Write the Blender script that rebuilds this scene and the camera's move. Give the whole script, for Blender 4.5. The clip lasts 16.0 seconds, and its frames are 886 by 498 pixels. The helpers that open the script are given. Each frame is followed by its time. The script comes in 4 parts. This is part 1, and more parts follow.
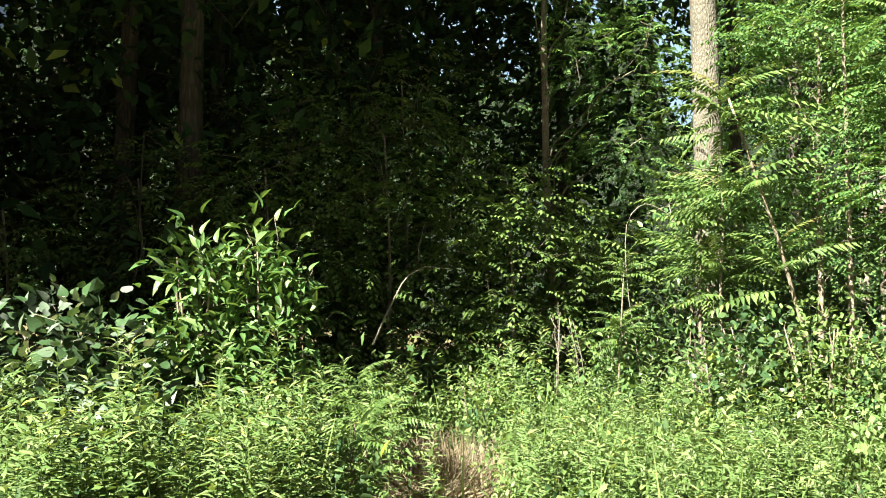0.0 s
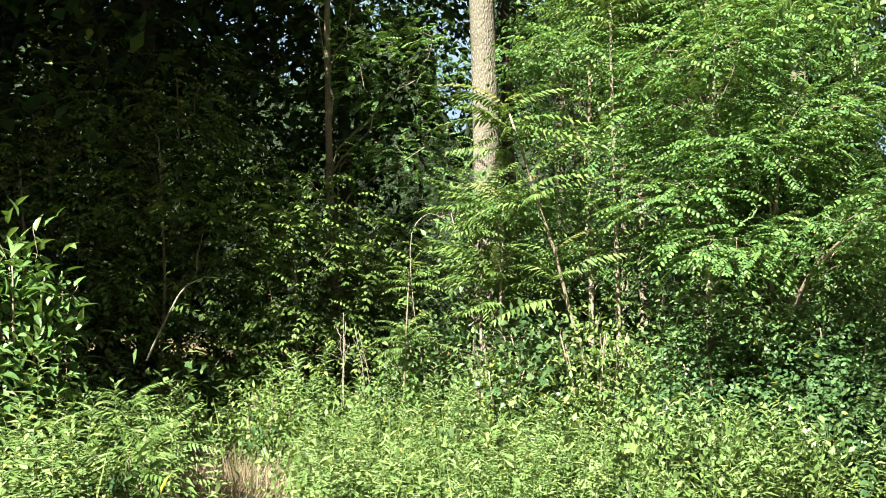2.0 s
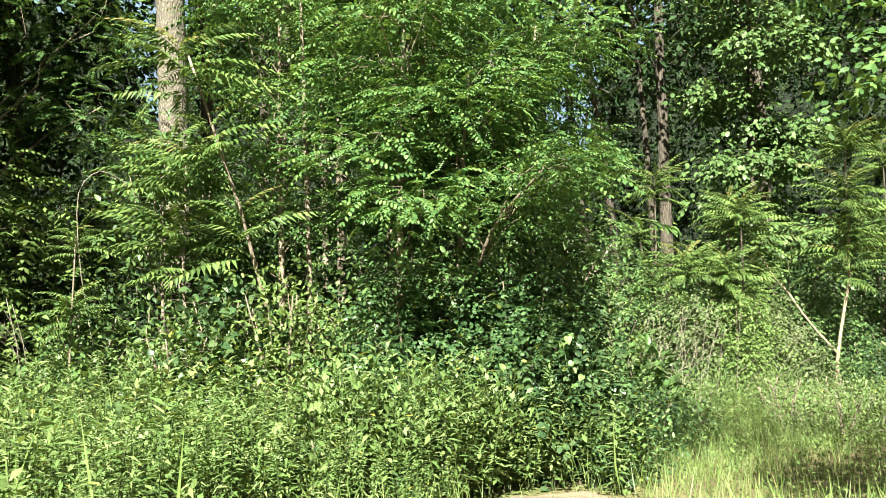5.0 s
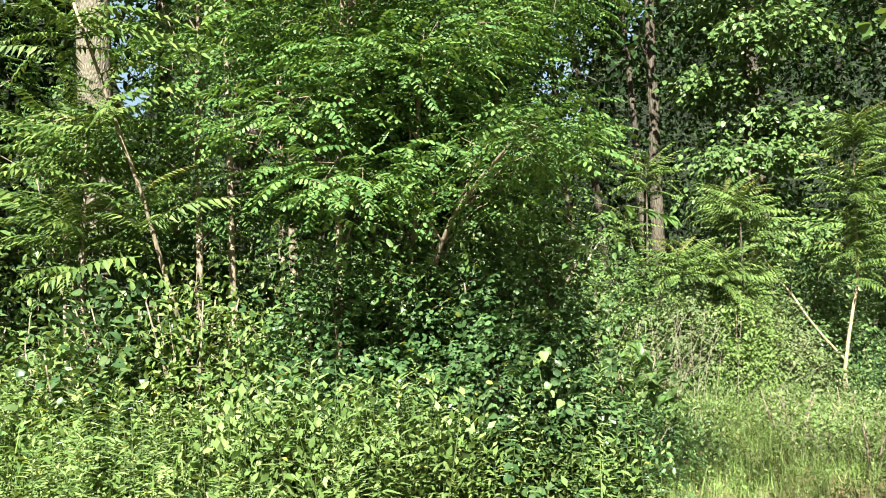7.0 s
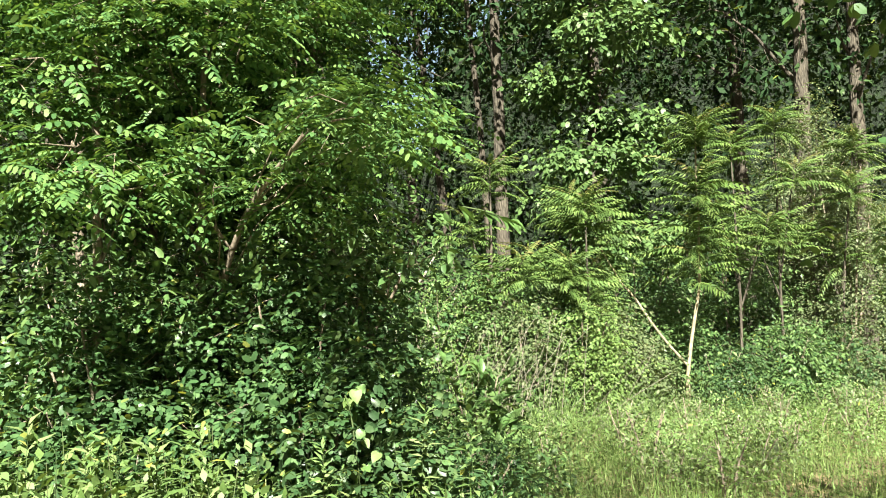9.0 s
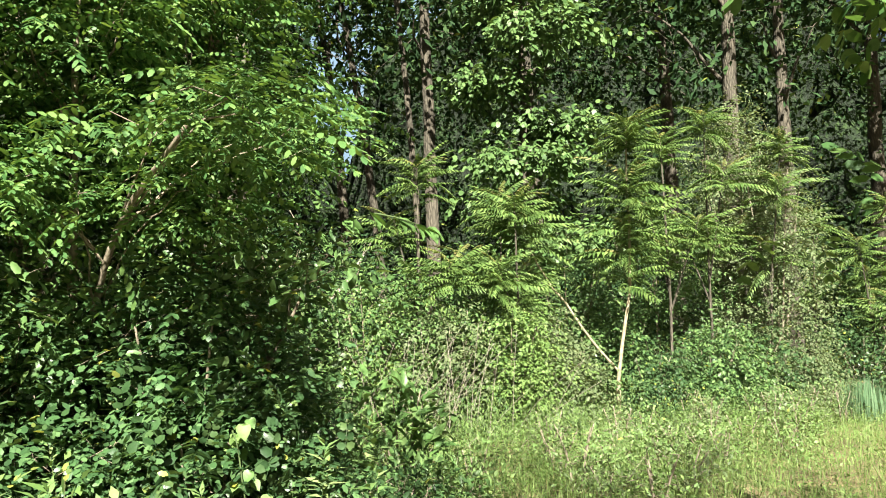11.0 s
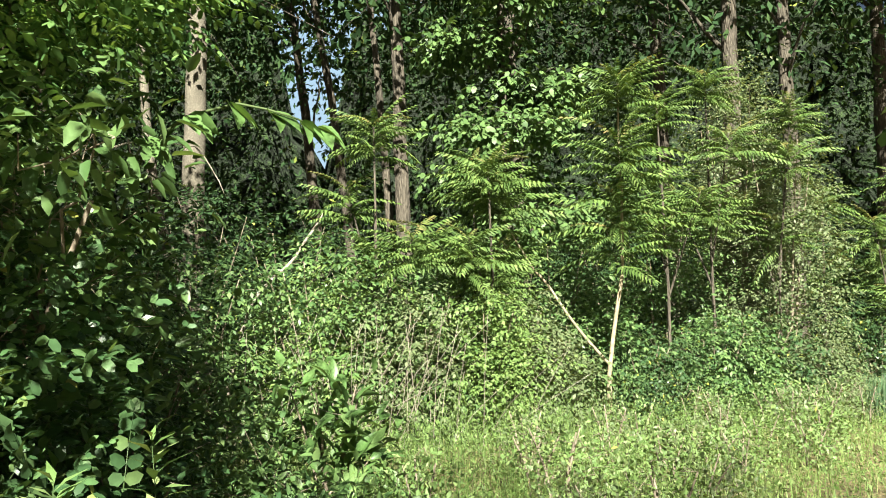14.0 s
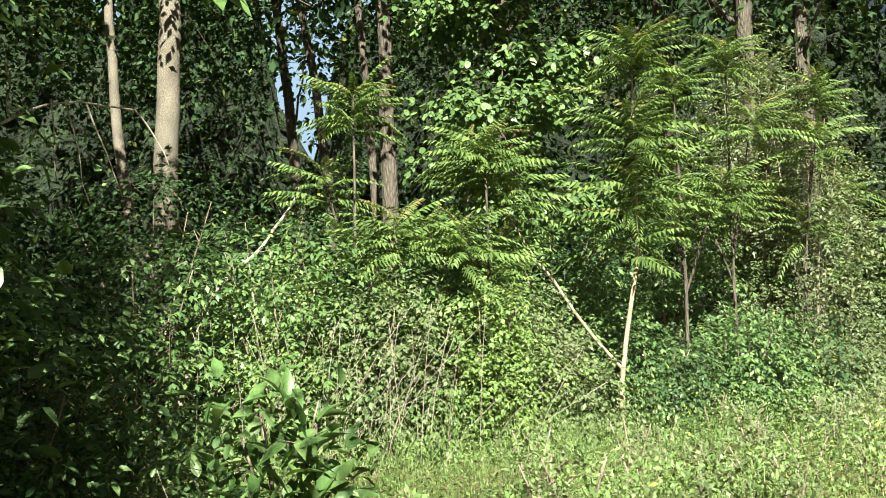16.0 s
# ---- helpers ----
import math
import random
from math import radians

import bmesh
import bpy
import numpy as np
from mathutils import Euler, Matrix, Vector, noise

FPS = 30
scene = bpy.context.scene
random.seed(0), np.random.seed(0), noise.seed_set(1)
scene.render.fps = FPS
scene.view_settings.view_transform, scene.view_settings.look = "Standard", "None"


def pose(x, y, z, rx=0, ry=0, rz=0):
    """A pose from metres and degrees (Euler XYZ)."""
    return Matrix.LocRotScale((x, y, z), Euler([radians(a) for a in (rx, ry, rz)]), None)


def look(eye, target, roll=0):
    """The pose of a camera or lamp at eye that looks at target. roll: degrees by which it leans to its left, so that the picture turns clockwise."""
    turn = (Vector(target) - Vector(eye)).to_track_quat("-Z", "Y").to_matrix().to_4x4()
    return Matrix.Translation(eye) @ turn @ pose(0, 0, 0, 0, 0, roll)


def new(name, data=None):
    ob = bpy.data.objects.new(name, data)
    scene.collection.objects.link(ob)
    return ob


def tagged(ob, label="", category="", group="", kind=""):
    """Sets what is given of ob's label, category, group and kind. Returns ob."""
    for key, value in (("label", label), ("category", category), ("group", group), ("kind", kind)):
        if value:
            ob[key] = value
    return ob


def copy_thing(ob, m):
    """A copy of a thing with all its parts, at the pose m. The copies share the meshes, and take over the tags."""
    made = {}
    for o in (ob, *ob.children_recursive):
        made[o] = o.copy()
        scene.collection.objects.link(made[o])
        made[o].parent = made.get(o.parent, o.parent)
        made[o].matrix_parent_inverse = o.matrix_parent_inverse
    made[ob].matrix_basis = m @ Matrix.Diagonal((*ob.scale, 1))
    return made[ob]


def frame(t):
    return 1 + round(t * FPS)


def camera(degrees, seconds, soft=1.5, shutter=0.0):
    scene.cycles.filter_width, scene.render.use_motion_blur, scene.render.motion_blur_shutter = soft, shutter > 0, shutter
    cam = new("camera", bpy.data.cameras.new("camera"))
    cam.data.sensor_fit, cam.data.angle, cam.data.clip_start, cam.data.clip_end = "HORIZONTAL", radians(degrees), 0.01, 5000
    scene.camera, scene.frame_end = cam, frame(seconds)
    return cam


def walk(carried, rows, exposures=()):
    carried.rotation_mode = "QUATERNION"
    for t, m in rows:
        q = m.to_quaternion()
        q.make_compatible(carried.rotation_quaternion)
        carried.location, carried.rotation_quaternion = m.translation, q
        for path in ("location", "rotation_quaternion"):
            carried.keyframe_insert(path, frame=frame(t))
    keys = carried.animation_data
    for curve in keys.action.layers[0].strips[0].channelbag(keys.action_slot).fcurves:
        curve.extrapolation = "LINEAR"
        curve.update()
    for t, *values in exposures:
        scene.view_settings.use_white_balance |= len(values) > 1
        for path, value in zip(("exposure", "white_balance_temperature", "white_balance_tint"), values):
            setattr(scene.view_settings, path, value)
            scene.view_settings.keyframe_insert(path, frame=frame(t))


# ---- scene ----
cam = camera(54.2, 16.0, soft=1.0)
METRES, EYE, TILT, LEAN, TURN = 8.0, 1.5, 0.0, 0.0, -19.5
ROWS = [
    (0.0, 0.0, 0.0, 0.0, -0.01, 2.62, -0.23),
    (0.5, -0.0043, 0.0214, 0.0024, -3.35, 2.61, -0.12),
    (1.0, -0.0063, 0.0257, 0.0063, -10.58, 2.65, 0.23),
    (1.5, -0.0067, 0.0234, 0.0095, -14.59, 2.68, 0.4),
    (2.0, -0.0079, 0.0183, 0.0114, -14.61, 2.69, 0.41),
    (2.5, -0.008, 0.0147, 0.0119, -16.62, 2.71, 0.5),
    (3.0, -0.0068, 0.014, 0.0039, -22.43, 2.68, 0.8),
    (3.5, -0.0042, 0.0152, -0.0183, -27.61, 2.66, 1.1),
    (4.0, -0.0019, 0.0168, -0.0355, -31.41, 2.56, 1.3),
    (6.5, 0.1424, 0.1678, -0.0366, -33.96, 2.49, 1.45),
    (7.0, 0.1689, 0.1903, -0.0351, -34.15, 2.5, 1.49),
    (7.5, 0.2021, 0.2202, -0.0314, -37.01, 2.47, 1.62),
    (8.0, 0.2348, 0.2498, -0.0275, -38.16, 2.44, 1.67),
    (8.5, 0.2626, 0.272, -0.0262, -38.57, 2.44, 1.74),
    (9.0, 0.2854, 0.2867, -0.0236, -43.99, 2.31, 1.99),
    (9.5, 0.2948, 0.29, -0.0217, -46.36, 2.17, 2.08),
    (10.0, 0.3021, 0.2929, -0.0194, -47.37, 2.14, 2.11),
    (12.5, 0.4437, 0.3797, -0.0063, -48.57, 2.07, 2.21),
    (13.0, 0.481, 0.4014, -0.0181, -48.72, 2.06, 2.22),
    (13.5, 0.5189, 0.4251, -0.0382, -48.9, 2.05, 2.21),
    (14.0, 0.5551, 0.4491, -0.0501, -49.04, 2.02, 2.23),
    (14.5, 0.5899, 0.4763, -0.0581, -49.18, 2.02, 2.26),
    (15.0, 0.6265, 0.5062, -0.0648, -49.31, 2.0, 2.24),
    (15.5, 0.6629, 0.5384, -0.0651, -49.44, 1.98, 2.26),
    (16.0, 0.6993, 0.5698, -0.0599, -49.55, 1.93, 2.23),
]
walk(cam, [(t, pose(0, 0, EYE, TILT, LEAN, TURN) @ pose(METRES * x, METRES * y, METRES * z, 90 + pitch, roll, yaw)) for t, x, y, z, yaw, pitch, roll in ROWS],
     exposures=[(0.0, 2.78), (4.0, 2.56), (9.0, 2.5), (16.0, 2.42)])

# ---- light ----
SUN_TO = Vector((-0.647, -0.357, 0.669)).normalized()
world = bpy.data.worlds.new("sky")
scene.world = world
world.use_nodes = True
wn = world.node_tree
sky = wn.nodes.new("ShaderNodeTexSky")
sky.sky_type, sky.sun_disc = "NISHITA", False
sky.dust_density = 4.0
sky.sun_elevation, sky.sun_rotation = math.asin(SUN_TO.z), math.atan2(SUN_TO.x, SUN_TO.y)
wn.links.new(sky.outputs[0], wn.nodes["Background"].inputs[0])
wn.nodes["Background"].inputs[1].default_value = 0.0085
sun = new("sun", bpy.data.lights.new("sun", "SUN"))
sun.data.energy, sun.data.angle, sun.data.color = 5.0, radians(0.55), (0.96, 0.94, 0.80)
sun.matrix_world = look(SUN_TO * 60, (0, 0, 0))


# ---- materials ----
def base_material(name, rough=0.6):
    m = bpy.data.materials.new(name)
    m.use_nodes = True
    n = m.node_tree
    bsdf = n.nodes["Principled BSDF"]
    bsdf.inputs["Roughness"].default_value = rough
    bsdf.inputs["Specular IOR Level"].default_value = 0.38
    return m, n, bsdf


def ramp(n, stops):
    r = n.nodes.new("ShaderNodeValToRGB")
    while len(r.color_ramp.elements) < len(stops):
        r.color_ramp.elements.new(0.5)
    for e, (at, c) in zip(r.color_ramp.elements, stops):
        e.position, e.color = at, (*c, 1)
    return r


def noise_node(n, scale, detail=4.0, source="Object"):
    co = n.nodes.new("ShaderNodeTexCoord")
    t = n.nodes.new("ShaderNodeTexNoise")
    t.inputs["Scale"].default_value, t.inputs["Detail"].default_value = scale, detail
    n.links.new(co.outputs[source], t.inputs["Vector"])
    return t


def leaf_material(name, dark, mid, light, thin=0.18, rough=0.5, odd=None, gloss=0.28):
    """A leaf: colour from leaf to leaf, blotches over the blade, light through the blade."""
    m, n, bsdf = base_material(name, rough)
    bsdf.inputs["Specular IOR Level"].default_value = gloss
    geo = n.nodes.new("ShaderNodeNewGeometry")
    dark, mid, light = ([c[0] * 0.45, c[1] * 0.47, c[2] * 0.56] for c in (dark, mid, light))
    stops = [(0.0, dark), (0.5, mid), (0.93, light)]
    if odd:
        stops += [(0.98, light), (0.995, odd)]
    r = ramp(n, stops)
    n.links.new(geo.outputs["Random Per Island"], r.inputs[0])
    big = noise_node(n, 1.3, 3)
    fine = noise_node(n, 55.0, 3)
    add = n.nodes.new("ShaderNodeMath")
    add.operation = "ADD"
    n.links.new(big.outputs[0], add.inputs[0])
    n.links.new(fine.outputs[0], add.inputs[1])
    span = n.nodes.new("ShaderNodeMapRange")
    span.inputs[1].default_value, span.inputs[2].default_value = 0.6, 1.4
    span.inputs[3].default_value, span.inputs[4].default_value = 0.72, 1.25
    n.links.new(add.outputs[0], span.inputs[0])
    mul = n.nodes.new("ShaderNodeVectorMath")
    mul.operation = "SCALE"
    n.links.new(r.outputs[0], mul.inputs[0])
    n.links.new(span.outputs[0], mul.inputs[3])
    n.links.new(mul.outputs[0], bsdf.inputs["Base Color"])
    bump = n.nodes.new("ShaderNodeBump")
    bump.inputs["Strength"].default_value, bump.inputs["Distance"].default_value = 0.25, 0.004
    n.links.new(fine.outputs[0], bump.inputs["Height"])
    n.links.new(bump.outputs[0], bsdf.inputs["Normal"])
    glow = n.nodes.new("ShaderNodeVectorMath")
    glow.operation = "MULTIPLY"
    glow.inputs[1].default_value = (1.7, 1.5, 0.75)
    n.links.new(mul.outputs[0], glow.inputs[0])
    tr = n.nodes.new("ShaderNodeBsdfTranslucent")
    n.links.new(glow.outputs[0], tr.inputs[0])
    mix = n.nodes.new("ShaderNodeMixShader")
    mix.inputs[0].default_value = thin
    n.links.new(bsdf.outputs[0], mix.inputs[1])
    n.links.new(tr.outputs[0], mix.inputs[2])
    n.links.new(mix.outputs[0], n.nodes["Material Output"].inputs[0])
    return m


def bark_material(name, dark, light, along=0.25, scale=22.0, depth=0.03):
    m, n, bsdf = base_material(name, 0.85)
    co = n.nodes.new("ShaderNodeTexCoord")
    mp = n.nodes.new("ShaderNodeMapping")
    mp.inputs["Scale"].default_value = (1, 1, along)
    n.links.new(co.outputs["Object"], mp.inputs[0])
    v = n.nodes.new("ShaderNodeTexVoronoi")
    v.feature = "DISTANCE_TO_EDGE"
    v.inputs["Scale"].default_value = scale
    t = n.nodes.new("ShaderNodeTexNoise")
    t.inputs["Scale"].default_value, t.inputs["Detail"].default_value = scale * 1.6, 6
    big = noise_node(n, 1.7, 3)
    for d in (v, t):
        n.links.new(mp.outputs[0], d.inputs["Vector"])
    s = n.nodes.new("ShaderNodeMath")
    s.operation = "MULTIPLY"
    n.links.new(v.outputs[0], s.inputs[0])
    s.inputs[1].default_value = 1.6
    a = n.nodes.new("ShaderNodeMath")
    a.operation = "ADD"
    n.links.new(s.outputs[0], a.inputs[0])
    n.links.new(t.outputs[0], a.inputs[1])
    b = n.nodes.new("ShaderNodeMath")
    b.operation = "MULTIPLY"
    n.links.new(a.outputs[0], b.inputs[0])
    n.links.new(big.outputs[0], b.inputs[1])
    r = ramp(n, [(0.12, dark), (0.5, light), (0.85, tuple(min(1, c * 1.35) for c in light))])
    n.links.new(b.outputs[0], r.inputs[0])
    n.links.new(r.outputs[0], bsdf.inputs["Base Color"])
    bump = n.nodes.new("ShaderNodeBump")
    bump.inputs["Strength"].default_value, bump.inputs["Distance"].default_value = 0.9, depth
    n.links.new(a.outputs[0], bump.inputs["Height"])
    n.links.new(bump.outputs[0], bsdf.inputs["Normal"])
    return m


def ground_material():
    m, n, bsdf = base_material("soil_and_thatch", 0.95)
    big, fine = noise_node(n, 0.7, 5), noise_node(n, 24.0, 6)
    r1 = ramp(n, [(0.35, (0.10, 0.075, 0.04)), (0.55, (0.17, 0.14, 0.075)), (0.7, (0.09, 0.12, 0.03))])
    r2 = ramp(n, [(0.3, (0.35, 0.35, 0.35)), (0.7, (1.5, 1.45, 1.3))])
    n.links.new(big.outputs[0], r1.inputs[0])
    n.links.new(fine.outputs[0], r2.inputs[0])
    mul = n.nodes.new("ShaderNodeVectorMath")
    mul.operation = "MULTIPLY"
    n.links.new(r1.outputs[0], mul.inputs[0])
    n.links.new(r2.outputs[0], mul.inputs[1])
    n.links.new(mul.outputs[0], bsdf.inputs["Base Color"])
    bump = n.nodes.new("ShaderNodeBump")
    bump.inputs["Distance"].default_value = 0.05
    n.links.new(fine.outputs[0], bump.inputs["Height"])
    n.links.new(bump.outputs[0], bsdf.inputs["Normal"])
    return m


M_SOIL = ground_material()


def sand_material():
    m, n, bsdf = base_material("dry_sand", 0.95)
    a, b = noise_node(n, 5.0, 6), noise_node(n, 90.0, 4)
    r1 = ramp(n, [(0.35, (0.16, 0.13, 0.09)), (0.6, (0.25, 0.205, 0.145))])
    r2 = ramp(n, [(0.3, (0.55, 0.55, 0.55)), (0.65, (1.15, 1.12, 1.1))])
    n.links.new(a.outputs[0], r1.inputs[0])
    n.links.new(b.outputs[0], r2.inputs[0])
    mul = n.nodes.new("ShaderNodeVectorMath")
    mul.operation = "MULTIPLY"
    n.links.new(r1.outputs[0], mul.inputs[0])
    n.links.new(r2.outputs[0], mul.inputs[1])
    n.links.new(mul.outputs[0], bsdf.inputs["Base Color"])
    bump = n.nodes.new("ShaderNodeBump")
    bump.inputs["Strength"].default_value, bump.inputs["Distance"].default_value = 0.6, 0.01
    n.links.new(b.outputs[0], bump.inputs["Height"])
    n.links.new(bump.outputs[0], bsdf.inputs["Normal"])
    return m


M_SAND = sand_material()
M_GOLDENROD = leaf_material("goldenrod_leaf", (0.16, 0.27, 0.06), (0.25, 0.39, 0.11), (0.40, 0.50, 0.17), odd=(0.30, 0.30, 0.06))
M_STEM = leaf_material("green_stem", (0.07, 0.12, 0.03), (0.10, 0.16, 0.04), (0.15, 0.15, 0.05), 0.0, 0.7)
M_GRASS = leaf_material("grass_blade", (0.19, 0.31, 0.065), (0.30, 0.43, 0.10), (0.43, 0.52, 0.165), odd=(0.36, 0.31, 0.15))
M_DRY = leaf_material("dry_grass", (0.21, 0.15, 0.075), (0.38, 0.29, 0.15), (0.56, 0.46, 0.27), 0.15, 0.8)
M_LOCUST = leaf_material("locust_leaflet", (0.09, 0.21, 0.055), (0.165, 0.32, 0.08), (0.28, 0.44, 0.11), 0.3)
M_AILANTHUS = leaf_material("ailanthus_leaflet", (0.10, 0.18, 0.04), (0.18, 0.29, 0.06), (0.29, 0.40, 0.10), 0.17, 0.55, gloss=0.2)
M_TIP = leaf_material("young_reddish_leaflet", (0.26, 0.34, 0.08), (0.36, 0.40, 0.11), (0.44, 0.36, 0.13), 0.35, 0.4)
M_ROSE = leaf_material("rose_leaflet", (0.07, 0.15, 0.05), (0.12, 0.24, 0.075), (0.20, 0.34, 0.11), 0.3, 0.36, odd=(0.25, 0.27, 0.06))
M_VINE = leaf_material("vine_leaf", (0.07, 0.15, 0.05), (0.11, 0.20, 0.07), (0.17, 0.26, 0.08), 0.3, 0.36, odd=(0.32, 0.33, 0.06))
M_POPLAR = leaf_material("pale_poplar_leaf", (0.08, 0.16, 0.05), (0.14, 0.23, 0.09), (0.36, 0.42, 0.28), 0.2, 0.30, odd=(0.40, 0.42, 0.05))
M_SHRUB = leaf_material("shrub_leaf", (0.09, 0.18, 0.05), (0.16, 0.28, 0.075), (0.26, 0.39, 0.115), 0.2, 0.42)
M_PALE = leaf_material("pale_small_leaf", (0.16, 0.22, 0.08), (0.24, 0.31, 0.12), (0.33, 0.38, 0.17), 0.3, 0.5)
M_BOXELDER = leaf_material("boxelder_leaf", (0.10, 0.19, 0.05), (0.16, 0.27, 0.075), (0.23, 0.36, 0.10), 0.17, 0.45)
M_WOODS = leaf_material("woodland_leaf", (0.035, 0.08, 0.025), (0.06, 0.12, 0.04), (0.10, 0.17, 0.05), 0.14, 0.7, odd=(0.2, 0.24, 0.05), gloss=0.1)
M_WEED = leaf_material("broad_weed_leaf", (0.11, 0.22, 0.055), (0.18, 0.33, 0.08), (0.29, 0.44, 0.13), 0.22, 0.4)
M_HERB = leaf_material("low_herb_leaf", (0.19, 0.31, 0.07), (0.27, 0.42, 0.105), (0.38, 0.51, 0.15), 0.3, 0.5)
M_TUFT = leaf_material("blue_grass_blade", (0.13, 0.26, 0.10), (0.19, 0.33, 0.14), (0.28, 0.40, 0.19))
M_YELLOW = leaf_material("yellowing_leaf", (0.20, 0.33, 0.08), (0.29, 0.41, 0.11), (0.42, 0.50, 0.16))
M_PETAL = leaf_material("white_petal", (0.7, 0.7, 0.68), (0.9, 0.9, 0.86), (1.0, 1.0, 0.98), 0.2, 0.6)
M_BARK_GREY = bark_material("grey_plated_bark", (0.075, 0.066, 0.050), (0.155, 0.138, 0.106), 0.4, 34, 0.02)
M_BARK = bark_material("brown_furrowed_bark", (0.028, 0.024, 0.018), (0.088, 0.074, 0.056), 0.22, 18)
M_BARK_PALE = bark_material("pale_smooth_bark", (0.17, 0.14, 0.09), (0.30, 0.25, 0.17), 1.0, 9, 0.004)
M_TWIG = bark_material("grey_brown_twig", (0.09, 0.07, 0.05), (0.24, 0.20, 0.15), 0.5, 30, 0.004)
M_DEAD = bark_material("bleached_dead_wood", (0.16, 0.135, 0.105), (0.30, 0.265, 0.22), 0.4, 30, 0.004)

# ---- geometry helpers ----
rng = np.random.default_rng(7)
GRADE = 0.065


def ground_z(x, y):
    x, y = np.asarray(x, float), np.asarray(y, float)
    s = np.where(x > 0, x, 0.0)
    s = np.where(s > 45, 45 + (s - 45) * 0.2, s)
    return -GRADE * s + 0.05 * np.sin(0.9 * x + 0.4) * np.cos(1.1 * y) + 0.02 * np.sin(2.7 * x + 1.9 * y)


def unit(v):
    return v / np.maximum(np.linalg.norm(v, axis=-1, keepdims=True), 1e-9)


def blade(width, rows, bend=0.12, fold=0.06):
    """A leaf of length 1 along y, folded along the midrib; rows: (place along, share of the half width)."""
    v, f = [(0, 0, 0)], []
    for a, w in rows:
        z = -bend * a * a
        v += [(-w * width, a, z + fold * w), (0, a, z), (w * width, a, z + fold * w)]
    v.append((0, 1, -bend))
    f += [(0, 2, 1), (0, 3, 2)]
    for i in range(len(rows) - 1):
        a, b = 1 + 3 * i, 4 + 3 * i
        f += [(a, a + 1, b), (a + 1, b + 1, b), (a + 1, a + 2, b + 1), (a + 2, b + 2, b + 1)]
    e, t = 1 + 3 * (len(rows) - 1), len(v) - 1
    f += [(e, e + 1, t), (e + 1, e + 2, t)]
    return np.array(v, float), np.array(f, int)


LANCE = blade(0.105, [(0.4, 1.0)], 0.25)
OVATE = blade(0.27, [(0.2, 0.85), (0.6, 0.8)], 0.15, 0.1)
OVATE_FINE = blade(0.28, [(0.12, 0.62), (0.35, 1.0), (0.62, 0.8), (0.85, 0.36)], 0.22, 0.1)
HEART = blade(0.44, [(-0.08, 0.5), (0.12, 0.96), (0.35, 1.0), (0.62, 0.68), (0.84, 0.3)], 0.16, 0.1)
SPRAY = blade(0.33, [(0.45, 1.0)], 0.2, 0.12)
GRASS = (np.array([(0, 0, 0), (-0.012, 0.45, -0.05), (0.012, 0.45, -0.05), (0, 1, -0.35)], float), np.array([(0, 2, 1), (1, 2, 3)]))


def join(parts):
    vs, fs, k = [], [], 0
    for v, f in parts:
        vs.append(v)
        fs.append(np.asarray(f) + k)
        k += len(v)
    if not vs:
        return np.zeros((0, 3)), np.zeros((0, 3), int)
    return np.concatenate(vs), np.concatenate(fs)


def tube(points, radii, sides=5):
    """A tapered tube along the points, closed at its end, in triangles."""
    p = np.asarray(points, float)
    r = np.asarray(radii, float)
    tang = unit(np.gradient(p, axis=0))
    ref = np.where(np.abs(tang[:, 2:3]) > 0.9, np.array([[1.0, 0, 0]]), np.array([[0, 0, 1.0]]))
    a = unit(np.cross(tang, ref))
    b = np.cross(tang, a)
    ang = np.arange(sides) * 2 * math.pi / sides
    ring = a[:, None] * np.cos(ang)[None, :, None] + b[:, None] * np.sin(ang)[None, :, None]
    v = (p[:, None] + ring * r[:, None, None]).reshape(-1, 3)
    f = []
    for i in range(len(p) - 1):
        for j in range(sides):
            c, d = i * sides + j, i * sides + (j + 1) % sides
            f += [(c, d, c + sides), (d, d + sides, c + sides)]
    for j in range(1, sides - 1):
        f.append(((len(p) - 1) * sides, (len(p) - 1) * sides + j, (len(p) - 1) * sides + j + 1))
    return v, np.array(f, int)


def bent(a, b, rise=0.0, wobble=0.0, count=5, g=rng):
    """Points from a to b, arched by rise and wandering a little."""
    a, b = np.asarray(a, float), np.asarray(b, float)
    s = np.linspace(0, 1, count)[:, None]
    p = a + (b - a) * s
    p[:, 2] += (4 * rise * s * (1 - s))[:, 0]
    p[1:-1] += g.normal(0, wobble, (count - 2, 3))
    return p


def place(template, pos, way, up, size):
    """The template once at each place, its y along way, its z towards up."""
    v, f = template
    pos, way = np.asarray(pos, float), unit(np.asarray(way, float))
    x = unit(np.cross(way, np.asarray(up, float)))
    z = np.cross(x, way)
    m = np.stack([x, way, z], axis=-1) * np.asarray(size, float).reshape(-1, 1, 1)
    vv = np.einsum("kij,nj->kni", m, v) + pos[:, None]
    ff = f[None] + (np.arange(len(pos)) * len(v))[:, None, None]
    return vv.reshape(-1, 3), ff.reshape(-1, 3)


